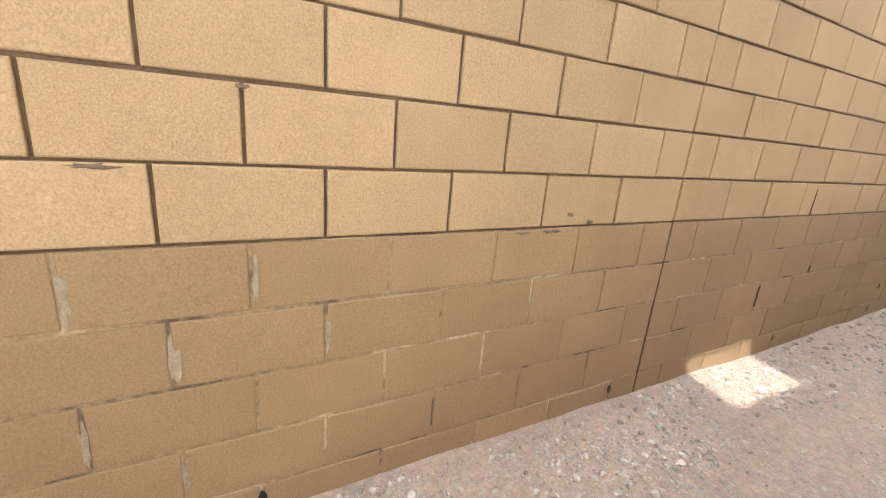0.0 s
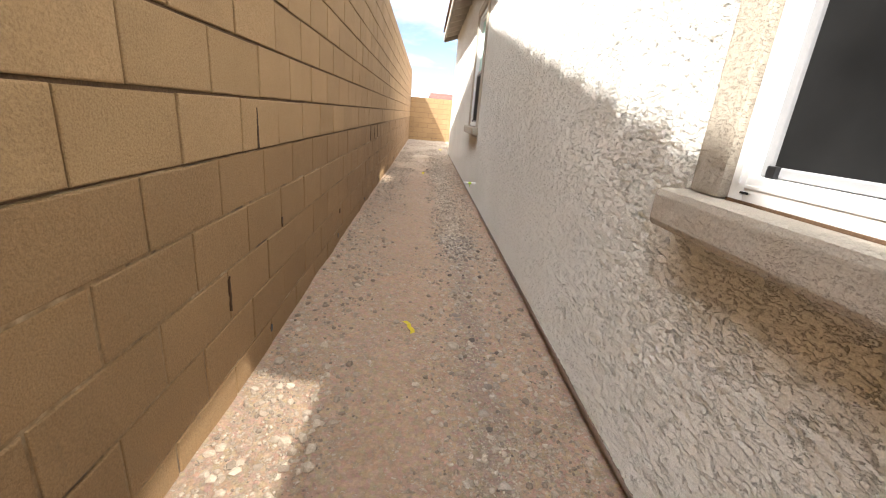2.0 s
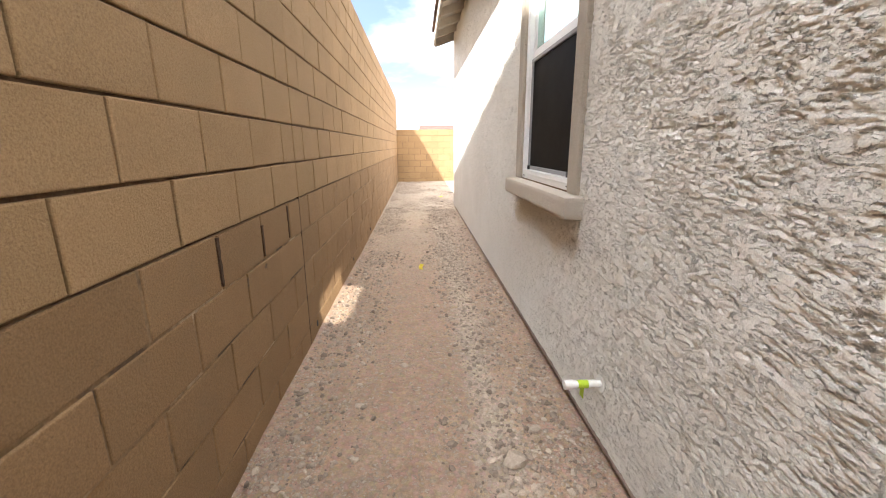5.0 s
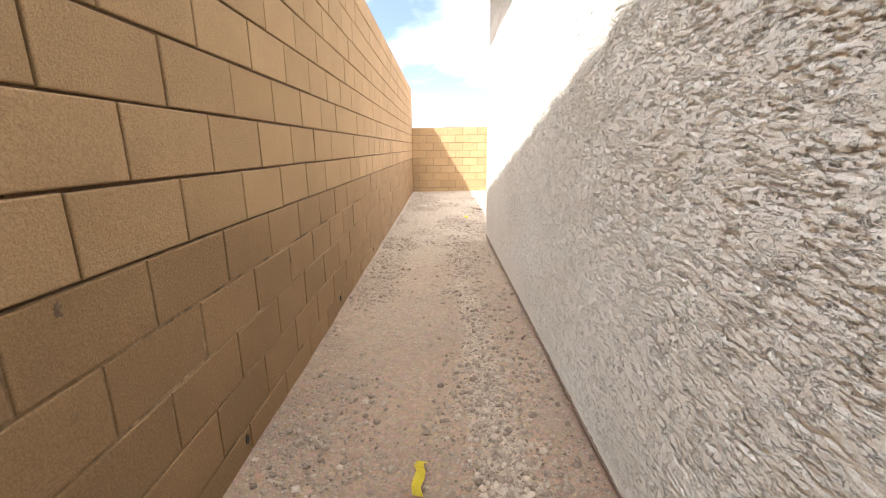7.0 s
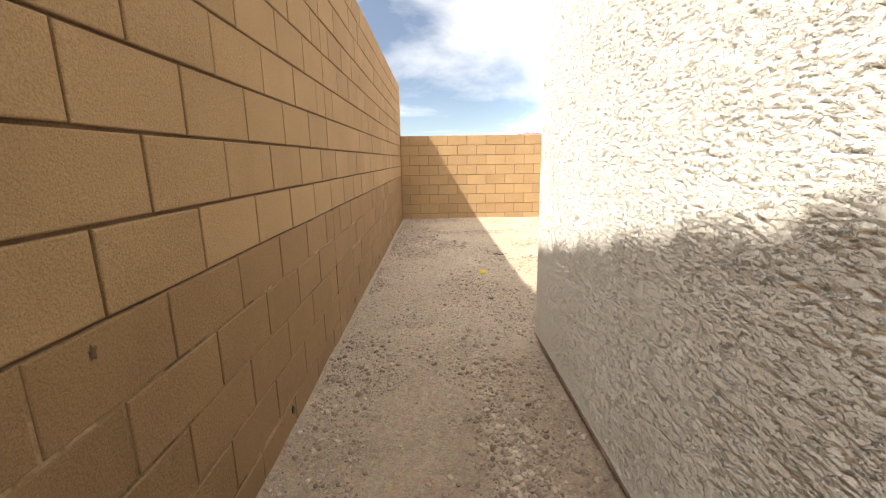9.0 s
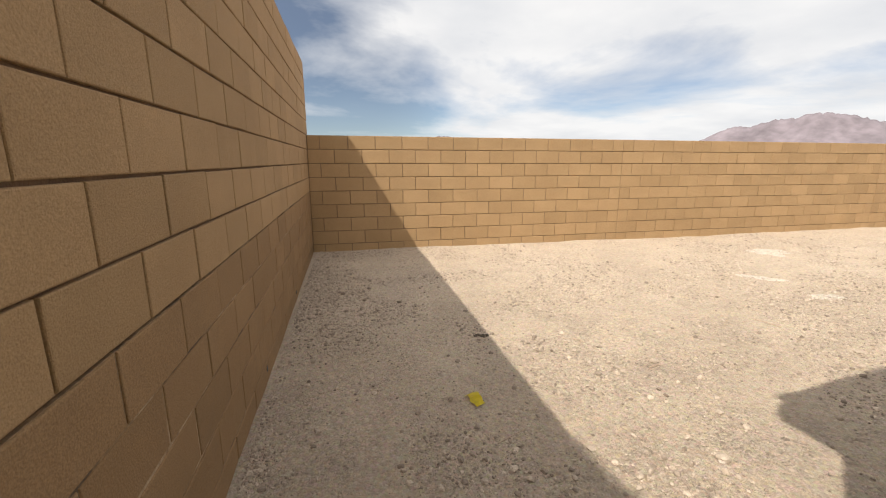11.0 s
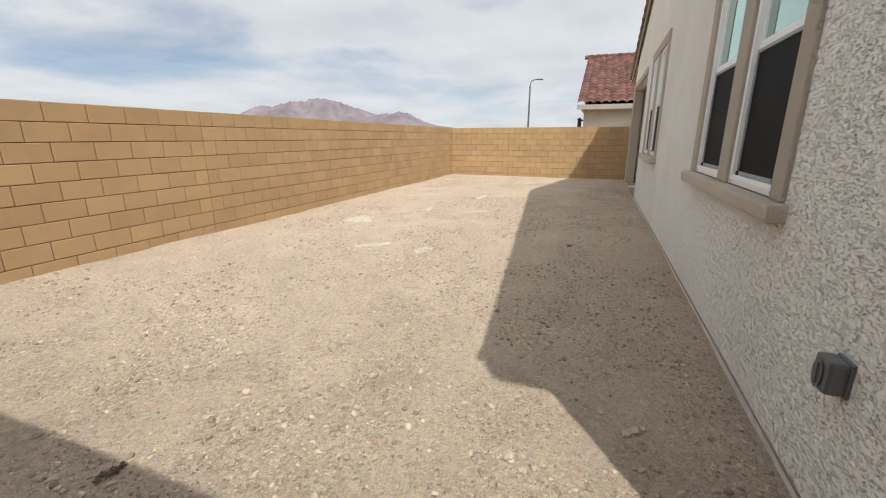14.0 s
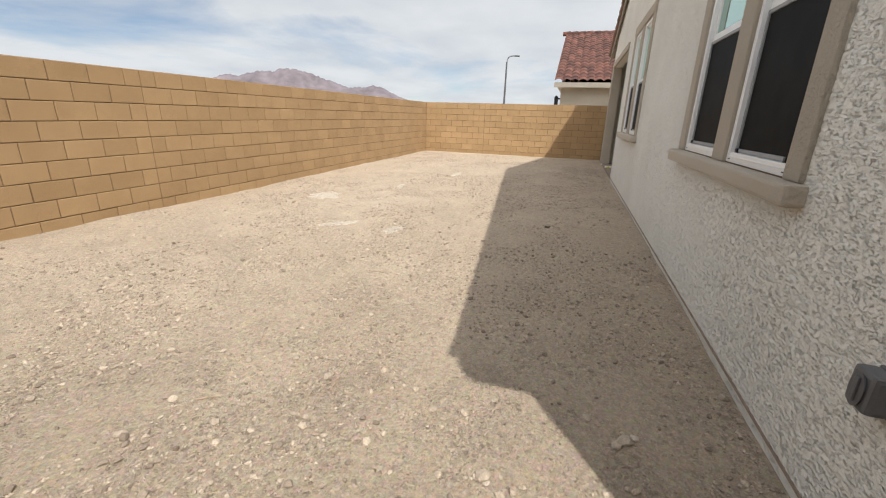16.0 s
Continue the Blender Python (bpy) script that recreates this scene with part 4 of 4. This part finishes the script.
def wall_lantern():
    root = tagged(empty("wall_lantern"), "black coach lantern on the neighbour's corner", "lamp")
    root.location = (21.25, 15.76, 2.05)
    part("bracket", box(bmesh.new(), -0.04, 0.04, -0.01, 0.12, 0.06, 0.12, 0.005), M_BLACK, root)
    part("body", box(bmesh.new(), -0.08, 0.08, 0.08, 0.24, -0.2, 0.12, 0.02), M_BLACK, root)
    bm = bmesh.new()
    bmesh.ops.create_cone(bm, cap_ends=True, segments=4, radius1=0.15, radius2=0.02, depth=0.1, matrix=Matrix.Translation((0, 0.16, 0.17)) @ Matrix.Rotation(radians(45), 4, "Z"))
    part("cap", bm, M_BLACK, root)


wall_lantern()


def street_lamp(x, y, height, reach, turn):
    root = tagged(empty("street_lamp"), "tall grey steel street lamp with a curved arm", "street lamp")
    root.matrix_world = pose(x, y, 0, 0, 0, turn)
    part("base", rod(bmesh.new(), (0, 0, 0), (0, 0, 0.5), 0.2, 0.16, 12), M_STEEL, root)
    part("pole", rod(bmesh.new(), (0, 0, 0.4), (0, 0, height - 0.7), 0.13, 0.085, 12), M_STEEL, root)
    bm = bmesh.new()
    pts = [(0, 0, height - 0.75), (0.04, 0, height - 0.45), (0.2, 0, height - 0.16), (0.5, 0, height - 0.02), (reach * 0.75, 0, height + 0.03)]
    for a, b in zip(pts, pts[1:]):
        rod(bm, a, b, 0.06, 0.055, 10)
    part("arm", bm, M_STEEL, root)
    part("luminaire", box(bmesh.new(), reach * 0.7, reach * 0.7 + 0.62, -0.16, 0.16, height - 0.05, height + 0.1, 0.05), M_STEEL, root)
    return root


street_lamp(53.0, 23.3, 8.0, 1.3, -60)


def distant_house(name, label, x0, x1, y, wall_z, top_z, mat, roof):
    root = tagged(empty(name), label, "house")
    part("wall", box(bmesh.new(), x0 + 0.4, x1 - 0.4, y, y + 9, -0.2, wall_z), mat, root)
    bm = bmesh.new()
    pts = [(x0, y - 0.4, wall_z), (x1, y - 0.4, wall_z), (x1, y + 9.4, wall_z), (x0, y + 9.4, wall_z), (x0 + 0.6, y + 4.5, top_z), (x1 - 0.6, y + 4.5, top_z)]
    v = [bm.verts.new(p) for p in pts]
    for f in ((0, 1, 5, 4), (1, 2, 5), (2, 3, 4, 5), (3, 0, 4), (3, 2, 1, 0)):
        bm.faces.new([v[i] for i in f])
    part("roof", bm, roof, root)


distant_house("distant_house", "distant house with a red tiled roof above the wall", 0.8, 14.0, 105.0, 4.2, 5.9, M_NEIGHBOUR, M_TILE_RED)
distant_house("distant_house", "distant pale building above the wall", -7.0, 0.2, 140.0, 5.4, 6.3, plain("pale_far_paint", (0.6, 0.6, 0.6), 0.9), plain("pale_far_roof", (0.5, 0.47, 0.45), 0.9))


# ---- mountains ----
def mountains():
    """A bare desert range about four kilometres off."""
    def crest(az):
        h = 0.0
        for c, w, e in ((46.3, 2.6, 1.6), (50.2, 2.0, 1.35), (53.6, 2.3, 1.5), (57.0, 3.0, 1.0), (64.6, 2.2, 1.1), (56.0, 13.5, 2.8), (12.5, 4.6, 2.95), (30.0, 12, 0.4), (85.0, 14, 0.7)):
            h += e * np.exp(-((az - c) / w) ** 2)
        return h + 0.35
    az = np.linspace(-20, 140, 700)
    dep = np.linspace(0, 1, 22)
    A, D = np.meshgrid(az, dep, indexing="ij")
    prof = np.where(D < 0.6, (D / 0.6) ** 1.15, 1 - (np.maximum(D - 0.6, 0) / 0.4) ** 1.3)
    rough = value_noise(A * 9 + 400, D * 40 + 40, 5.0, 8) * 0.5 + value_noise(A * 9 + 400, D * 40 + 40, 1.7, 9) * 0.3
    tan_e = np.tan(np.radians(crest(A)))
    dist = 3300 + 900 * D
    Z = dist * tan_e * prof * (0.95 + 0.16 * rough) - 4
    X = dist * np.sin(np.radians(A))
    Y = 15 + dist * np.cos(np.radians(A))
    verts = np.stack([X.ravel(), Y.ravel(), Z.ravel()], 1)
    idx = np.arange(verts.shape[0]).reshape(A.shape)
    faces = np.stack([idx[:-1, :-1].ravel(), idx[:-1, 1:].ravel(), idx[1:, 1:].ravel(), idx[1:, :-1].ravel()], 1)
    ob = from_arrays("mountain_range", verts.tolist(), faces.tolist(), M_MOUNT, smooth=True)
    tagged(ob, "hazy bare desert mountain range on the horizon", "backdrop", kind="structure")


mountains()


# ---- loose stones ----
def stones(name, label, n, pick, size_lo, size_hi, mat, seed, fine=False):
    """Many small angular stones, half sunk in the soil."""
    rng = np.random.RandomState(seed)
    if fine:
        ico = np.array([(1, 0.2, 0.1), (-1, 0.1, -0.1), (0.1, 1, 0.1), (-0.2, -1, 0.1), (0.1, 0.1, 1), (0, 0, -1)])
        tri = np.array([(0, 2, 4), (2, 1, 4), (1, 3, 4), (3, 0, 4), (2, 0, 5), (1, 2, 5), (3, 1, 5), (0, 3, 5)])
    else:
        t = (1 + 5 ** 0.5) / 2
        ico = np.array([(-1, t, 0), (1, t, 0), (-1, -t, 0), (1, -t, 0), (0, -1, t), (0, 1, t), (0, -1, -t), (0, 1, -t), (t, 0, -1), (t, 0, 1), (-t, 0, -1), (-t, 0, 1)]) / 1.9
        tri = np.array([(0, 11, 5), (0, 5, 1), (0, 1, 7), (0, 7, 10), (0, 10, 11), (1, 5, 9), (5, 11, 4), (11, 10, 2), (10, 7, 6), (7, 1, 8),
                        (3, 9, 4), (3, 4, 2), (3, 2, 6), (3, 6, 8), (3, 8, 9), (4, 9, 5), (2, 4, 11), (6, 2, 10), (8, 6, 7), (9, 8, 1)])
    nv = len(ico)
    xy = pick(rng, n)
    n = len(xy)
    size = size_lo * (size_hi / size_lo) ** (rng.rand(n) ** 2.6)
    jit = 1 + (rng.rand(n, nv, 1) - 0.5) * 0.55
    P = ico[None] * jit * np.stack([0.75 + rng.rand(n) * 0.6, 0.75 + rng.rand(n) * 0.6, 0.5 + rng.rand(n) * 0.45], 1)[:, None, :]
    a = rng.rand(n) * 6.283
    ca, sa = np.cos(a)[:, None], np.sin(a)[:, None]
    X = P[:, :, 0] * ca - P[:, :, 1] * sa
    Y = P[:, :, 0] * sa + P[:, :, 1] * ca
    base = ground_height(xy[:, 0], xy[:, 1])
    V = np.stack([X * size[:, None] + xy[:, 0:1], Y * size[:, None] + xy[:, 1:2], P[:, :, 2] * size[:, None] + base[:, None] + size[:, None] * 0.26], 2)
    F = (tri[None] + (np.arange(n) * nv)[:, None, None]).reshape(-1, 3)
    ob = from_arrays(name, V.reshape(-1, 3).tolist(), F.tolist(), mat)
    return tagged(ob, label, "gravel", kind="stuff")


def inside(xy):
    alley = (xy[:, 0] > 0.03) & (xy[:, 0] < HOUSE_X - 0.02) & (xy[:, 1] < HOUSE_Y)
    yard = (xy[:, 0] > 0.03) & (xy[:, 0] < FAR_X - 0.05) & (xy[:, 1] > HOUSE_Y + 0.02) & (xy[:, 1] < REAR_Y - 0.03)
    return xy[alley | yard]


def pick_alley(rng, n):
    xy = np.stack([rng.rand(n) * 1.4, -0.5 + rng.rand(n) * 14.8], 1)
    d = value_noise(xy[:, 0], xy[:, 1], 0.35, 21) * 0.6 + value_noise(xy[:, 0], xy[:, 1], 1.1, 22) * 0.4
    lane = np.exp(-((xy[:, 0] - 0.62) / 0.22) ** 2) * 0.45
    return inside(xy[rng.rand(n) < np.clip((d - lane - 0.22) * 3.0, 0.04, 1)])


def pick_strip(rng, n):
    xy = np.stack([1.04 + rng.randn(n) * 0.085, -0.5 + rng.rand(n) * 14.2], 1)
    d = value_noise(xy[:, 0] * 0.6, xy[:, 1], 0.8, 23)
    return inside(xy[rng.rand(n) < np.clip((d - 0.2) * 2.2, 0.06, 1)])


def pick_yard(rng, n):
    r = rng.rand(n) ** 1.6
    xy = np.stack([r * 15.5 + 0.05, 13.6 + rng.rand(n) * 6.7], 1)
    d = value_noise(xy[:, 0], xy[:, 1], 0.5, 25) * 0.55 + value_noise(xy[:, 0], xy[:, 1], 1.6, 26) * 0.45
    return inside(xy[rng.rand(n) < np.clip((d - 0.36) * 4.0, 0.06, 1)])


stones("gravel", "pale and pinkish gravel strewn along the passage", 24000, pick_alley, 0.005, 0.019, M_STONE, 11)
stones("gravel", "fine pale grit along the passage", 52000, pick_alley, 0.0025, 0.008, M_STONE, 14, True)
stones("gravel", "tan gravel washed in a strip beside the house", 13000, lambda rng, n: [xy[xy[:, 1] > 5.4] for xy in (pick_strip(rng, n),)][0], 0.0055, 0.018, M_STONE, 16)
stones("gravel", "grey gravel washed in a strip beside the house", 24000, lambda rng, n: [xy[xy[:, 1] < 5.6] for xy in (pick_strip(rng, n),)][0], 0.0055, 0.019, M_STONE_DARK, 12)
stones("gravel", "pale gravel strewn over the back yard", 30000, pick_yard, 0.007, 0.02, M_STONE, 13)
stones("gravel", "fine pale grit over the back yard", 130000, pick_yard, 0.0045, 0.011, M_STONE, 15, True)



# ---- marks on the tall wall ----
WEST = bpy.data.objects["wall_west"]
# Solid black discs for the weep holes, their inner shade given as colour.
for i in range(13):
    bm = bmesh.new()
    yy = 0.32 + 1.6125 * i
    m = Matrix.Translation((0.0, yy, 0.074)) @ Matrix.Rotation(radians(90), 4, "Y") @ Matrix.Diagonal((1.35, 0.85, 1, 1))
    bmesh.ops.create_cone(bm, cap_ends=True, segments=14, radius1=0.014, radius2=0.016, depth=0.012, matrix=m)
    part("weep_hole_disc", bm, M_BLACK, WEST, "black disc painting the shade of an open weep hole")


def joint_shade_strip(y, z0, z1, low, high, seed):
    """Proud dark strip painting the shade of a fallen-out head joint, ragged and tapered."""
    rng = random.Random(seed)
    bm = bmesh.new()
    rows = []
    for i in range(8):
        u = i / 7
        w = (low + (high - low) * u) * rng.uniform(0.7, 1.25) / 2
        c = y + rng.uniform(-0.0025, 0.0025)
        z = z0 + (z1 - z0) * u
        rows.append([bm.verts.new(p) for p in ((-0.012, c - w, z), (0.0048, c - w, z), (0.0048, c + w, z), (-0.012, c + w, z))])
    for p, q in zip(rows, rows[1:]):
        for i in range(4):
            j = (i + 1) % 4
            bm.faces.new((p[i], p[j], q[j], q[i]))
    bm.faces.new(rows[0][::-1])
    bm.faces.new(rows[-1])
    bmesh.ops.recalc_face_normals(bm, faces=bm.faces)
    part("joint_shade_strip", bm, M_GAP_SHADE, WEST, "ragged dark strip painting the shade of an open joint")


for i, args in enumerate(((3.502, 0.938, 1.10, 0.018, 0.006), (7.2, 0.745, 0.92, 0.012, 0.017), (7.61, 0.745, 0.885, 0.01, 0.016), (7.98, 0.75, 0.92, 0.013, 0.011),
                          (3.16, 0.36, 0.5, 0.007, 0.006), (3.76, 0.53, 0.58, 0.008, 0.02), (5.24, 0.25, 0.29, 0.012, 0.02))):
    joint_shade_strip(*args, i)


# Thin dark strips put the open control joints' shade on the surface.
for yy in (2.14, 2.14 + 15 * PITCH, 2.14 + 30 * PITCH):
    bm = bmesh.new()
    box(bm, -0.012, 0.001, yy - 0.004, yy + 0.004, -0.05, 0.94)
    part("control_joint_strip", bm, M_GAP_SHADE, WEST, "dark strip painting the shade of an open control joint")


def smear(y, z, w, h, seed):
    """A thin ragged skin of spilled mortar on the block face."""
    rng = random.Random(seed)
    bm = bmesh.new()
    ring_v = []
    for i in range(16):
        a = i / 16 * 2 * math.pi
        r = 0.45 + 0.7 * rng.random()
        ring_v.append(bm.verts.new((0.003, y + math.cos(a) * w * r, z + math.sin(a) * h * r)))
    c = bm.verts.new((0.005, y, z))
    for i in range(16):
        bm.faces.new((ring_v[i], ring_v[(i + 1) % 16], c))
    part("mortar_smear", bm, M_SMEAR, WEST, "smear on the block face")


M_SMEAR = plain("grey_mortar_smear", (0.27, 0.205, 0.13), 0.95, vary=0.25, bump=0.002)
for args in ((-0.077, 0.817, 0.013, 0.085, 1), (0.122, 0.612, 0.016, 0.085, 2), (-0.087, 0.419, 0.013, 0.08, 3), (0.121, 0.229, 0.011, 0.08, 4), (0.33, 0.817, 0.009, 0.08, 5),
             (0.528, 0.626, 0.009, 0.07, 6), (1.33, 0.639, 0.008, 0.06, 7), (3.934, 0.454, 0.014, 0.045, 8)):
    smear(*args)
M_SMEAR = plain("brown_wall_stain", (0.135, 0.088, 0.052), 0.95, vary=0.3, bump=0.002)
for args in ((7.604, 0.70, 0.035, 0.025, 11), (7.4, 0.69, 0.008, 0.04, 12), (7.806, 0.276, 0.009, 0.035, 13), (11.25, 0.77, 0.008, 0.05, 14), (11.047, 0.66, 0.01, 0.06, 15),
             (10.647, 0.67, 0.011, 0.06, 16), (10.846, 0.53, 0.008, 0.02, 17), (1.469, 0.984, 0.022, 0.01, 18), (1.58, 0.948, 0.024, 0.012, 19), (1.385, 0.918, 0.05, 0.008, 20),
             (1.245, 0.917, 0.045, 0.006, 21), (0.013, 1.125, 0.05, 0.008, 22), (0.317, 1.325, 0.02, 0.008, 23), (9.35, 0.9, 0.012, 0.02, 24), (12.2, 0.88, 0.012, 0.02, 25)):
    smear(*args)


# ---- litter, twigs and weeds ----
def ground_at(x, y):
    return float(ground_height(np.array([x]), np.array([y]))[0])


def ribbon(x, y, length, width, turn, lift):
    """A crumpled scrap of plastic survey ribbon."""
    rng = random.Random(int(x * 100 + y * 10))
    bm = bmesh.new()
    rows = []
    n = 7
    for i in range(n):
        u = i / (n - 1)
        z = 0.006 + lift * math.sin(u * math.pi) * (0.7 + 0.5 * rng.random()) + 0.004 * rng.random()
        w = width * (0.75 + 0.4 * rng.random())
        lean = rng.uniform(-0.3, 0.3) * width
        rows.append((bm.verts.new((u * length - length / 2, -w / 2 + lean, z)), bm.verts.new((u * length - length / 2, w / 2 + lean, z + 0.006 * rng.random()))))
    for (a, b), (c, d) in zip(rows, rows[1:]):
        bm.faces.new((a, c, d, b))
    bmesh.ops.solidify(bm, geom=bm.faces[:], thickness=0.0012)
    ob = finish("plastic_ribbon", bm, M_YELLOW)
    ob.matrix_world = pose(x, y, ground_at(x, y) + 0.002, 0, 0, turn)
    return tagged(ob, "crumpled scrap of bright yellow survey ribbon on the soil", "litter", "yellow ribbon scraps")


ribbon(0.67, 3.755, 0.14, 0.024, -66, 0.02)
ribbon(0.705, 9.85, 0.17, 0.04, 86, 0.03)
ribbon(1.245, 15.94, 0.13, 0.075, -70, 0.02)


def twig(x0, y0, x1, y1, r):
    bm = bmesh.new()
    rng = random.Random(int(x0 * 1000))
    pts = []
    for i in range(5):
        u = i / 4
        x = x0 + (x1 - x0) * u + rng.uniform(-0.006, 0.006)
        y = y0 + (y1 - y0) * u + rng.uniform(-0.006, 0.006)
        pts.append((x, y, ground_at(x, y) + r * 1.2 + 0.004 * math.sin(u * 3.1)))
    for a, b in zip(pts, pts[1:]):
        rod(bm, a, b, r, r * 0.85, 6)
    return tagged(finish("twig", bm, M_TWIG), "thin dry twig lying on the gravel", "twig", "twigs")


twig(0.97, 3.87, 0.885, 3.64, 0.0035)
twig(0.10, 3.74, 0.17, 3.92, 0.003)
twig(2.50, 16.03, 2.62, 16.05, 0.004)
twig(2.30, 16.50, 2.24, 16.58, 0.003)
twig(1.25, 15.55, 1.42, 15.62, 0.003)
twig(4.1, 16.4, 4.02, 16.58, 0.004)


def weed(x, y, size):
    """A small dead tuft."""
    rng = random.Random(int(x * 100 + y))
    root = tagged(empty("dead_weed"), "small dark withered weed clump on the gravel", "weed", "dead weeds")
    root.location = (x, y, ground_at(x, y))
    bm = bmesh.new()
    for i in range(48):
        a, far = rng.uniform(0, 6.28), size * rng.uniform(0.0, 0.8)
        r = size * rng.uniform(0.08, 0.22)
        m = Matrix.Translation((math.cos(a) * far * 1.3, math.sin(a) * far * 0.8, r * 0.5 + size * 0.12 * rng.random())) @ Euler((a, far * 9, a * 2)).to_matrix().to_4x4() @ Matrix.Diagonal((r, r * rng.uniform(0.35, 0.8), r * rng.uniform(0.3, 0.6), 1))
        bmesh.ops.create_icosphere(bm, subdivisions=1, radius=1.0, matrix=m)
    for v in bm.verts:
        v.co += noise.noise_vector(v.co * 60) * size * 0.07
    for i in range(10):
        a, l = rng.uniform(0, 6.28), size * rng.uniform(0.8, 1.4)
        rod(bm, (0, 0, 0.008), (math.cos(a) * l, math.sin(a) * l, 0.012 + 0.02 * rng.random()), 0.0018, 0.001, 5)
    part("stems", bm, M_WEED, root)
    return root


for x, y, s in ((1.555, 16.78, 0.062), (1.22, 15.05, 0.035), (6.2, 15.2, 0.05)):
    weed(x, y, s)


def rock(x, y, size, dark=False):
    """A single larger stone."""
    rng = random.Random(int(x * 1000 + y * 77))
    bm = bmesh.new()
    bmesh.ops.create_icosphere(bm, subdivisions=2, radius=1.0)
    off = Vector((rng.random() * 9, rng.random() * 9, rng.random() * 9))
    sx, sy, sz = size * rng.uniform(0.85, 1.3), size * rng.uniform(0.7, 1.0), size * rng.uniform(0.45, 0.65)
    for v in bm.verts:
        k = 1 + 0.35 * noise.noise(v.co * 1.3 + off) + 0.1 * noise.noise(v.co * 3.1 + off)
        v.co = Vector((v.co.x * k * sx, v.co.y * k * sy, v.co.z * k * sz))
    ob = finish("stone", bm, M_STONE_DARK if dark else M_ROCK)
    ob.matrix_world = pose(x, y, ground_at(x, y) + sz * 0.45, 0, 0, rng.uniform(0, 360))
    return tagged(ob, "dark rounded stone on the soil" if dark else "pale rounded stone on the soil", "stone", "larger stones")


M_ROCK = plain("pale_rock", (0.40, 0.325, 0.25), 0.92, vary=0.2, scale=40, bump=0.002)
for x, y, s, d in ((2.255, 15.21, 0.032, 0), (2.235, 15.19, 0.014, 1), (2.62, 14.66, 0.03, 0), (2.58, 14.70, 0.022, 0), (2.65, 14.62, 0.02, 1), (2.55, 15.51, 0.022, 0),
                   (2.69, 16.36, 0.028, 0), (1.97, 16.70, 0.026, 0), (2.6, 16.1, 0.03, 0), (3.3, 16.2, 0.022, 0), (0.17, 3.53, 0.016, 1), (0.09, 3.39, 0.026, 0), (0.5, 3.42, 0.013, 1),
                   (0.91, 3.59, 0.036, 0), (1.17, 3.72, 0.024, 0), (0.60, 3.82, 0.02, 0), (1.02, 5.09, 0.014, 1), (1.05, 7.12, 0.05, 0), (1.18, 7.3, 0.03, 0), (0.98, 6.95, 0.025, 0),
                   (1.25, 16.35, 0.016, 1), (2.0, 17.3, 0.02, 0), (4.2, 15.9, 0.03, 0), (3.9, 17.4, 0.028, 0), (5.1, 16.2, 0.03, 0)):
    rock(x, y, s, bool(d))


def spill(x, y, w, l, turn, seed):
    """Dried plaster dust spilled on the soil."""
    rng = random.Random(seed)
    bm = bmesh.new()
    c = bm.verts.new((0, 0, 0.01))
    rings = []
    for r in (0.55, 1.0):
        row = []
        for i in range(26):
            a = i / 26 * 2 * math.pi
            k = r * (0.62 + 0.55 * rng.random())
            row.append(bm.verts.new((math.cos(a) * w * k, math.sin(a) * l * k, 0.007 if r < 1 else -0.012)))
        rings.append(row)
    for i in range(26):
        j = (i + 1) % 26
        bm.faces.new((c, rings[0][i], rings[0][j]))
        bm.faces.new((rings[0][i], rings[1][i], rings[1][j], rings[0][j]))
    ob = finish("plaster_spill", bm, M_SPILL)
    ob.matrix_world = pose(x, y, ground_at(x, y), 0, 0, turn)
    return tagged(ob, "patch of spilled white plaster dust on the soil", "spill", "plaster spills")


M_SPILL = ground_material("plaster_dust", (0.56, 0.48, 0.385), (0.68, 0.6, 0.5))
for args in ((6.95, 18.82, 0.52, 0.36, 0, 1), (5.35, 17.75, 0.5, 0.12, -40, 2), (5.42, 16.95, 0.26, 0.12, -10, 3), (8.3, 18.05, 0.5, 0.09, 12, 4), (10.3, 17.5, 0.7, 0.12, 0, 5)):
    spill(*args)
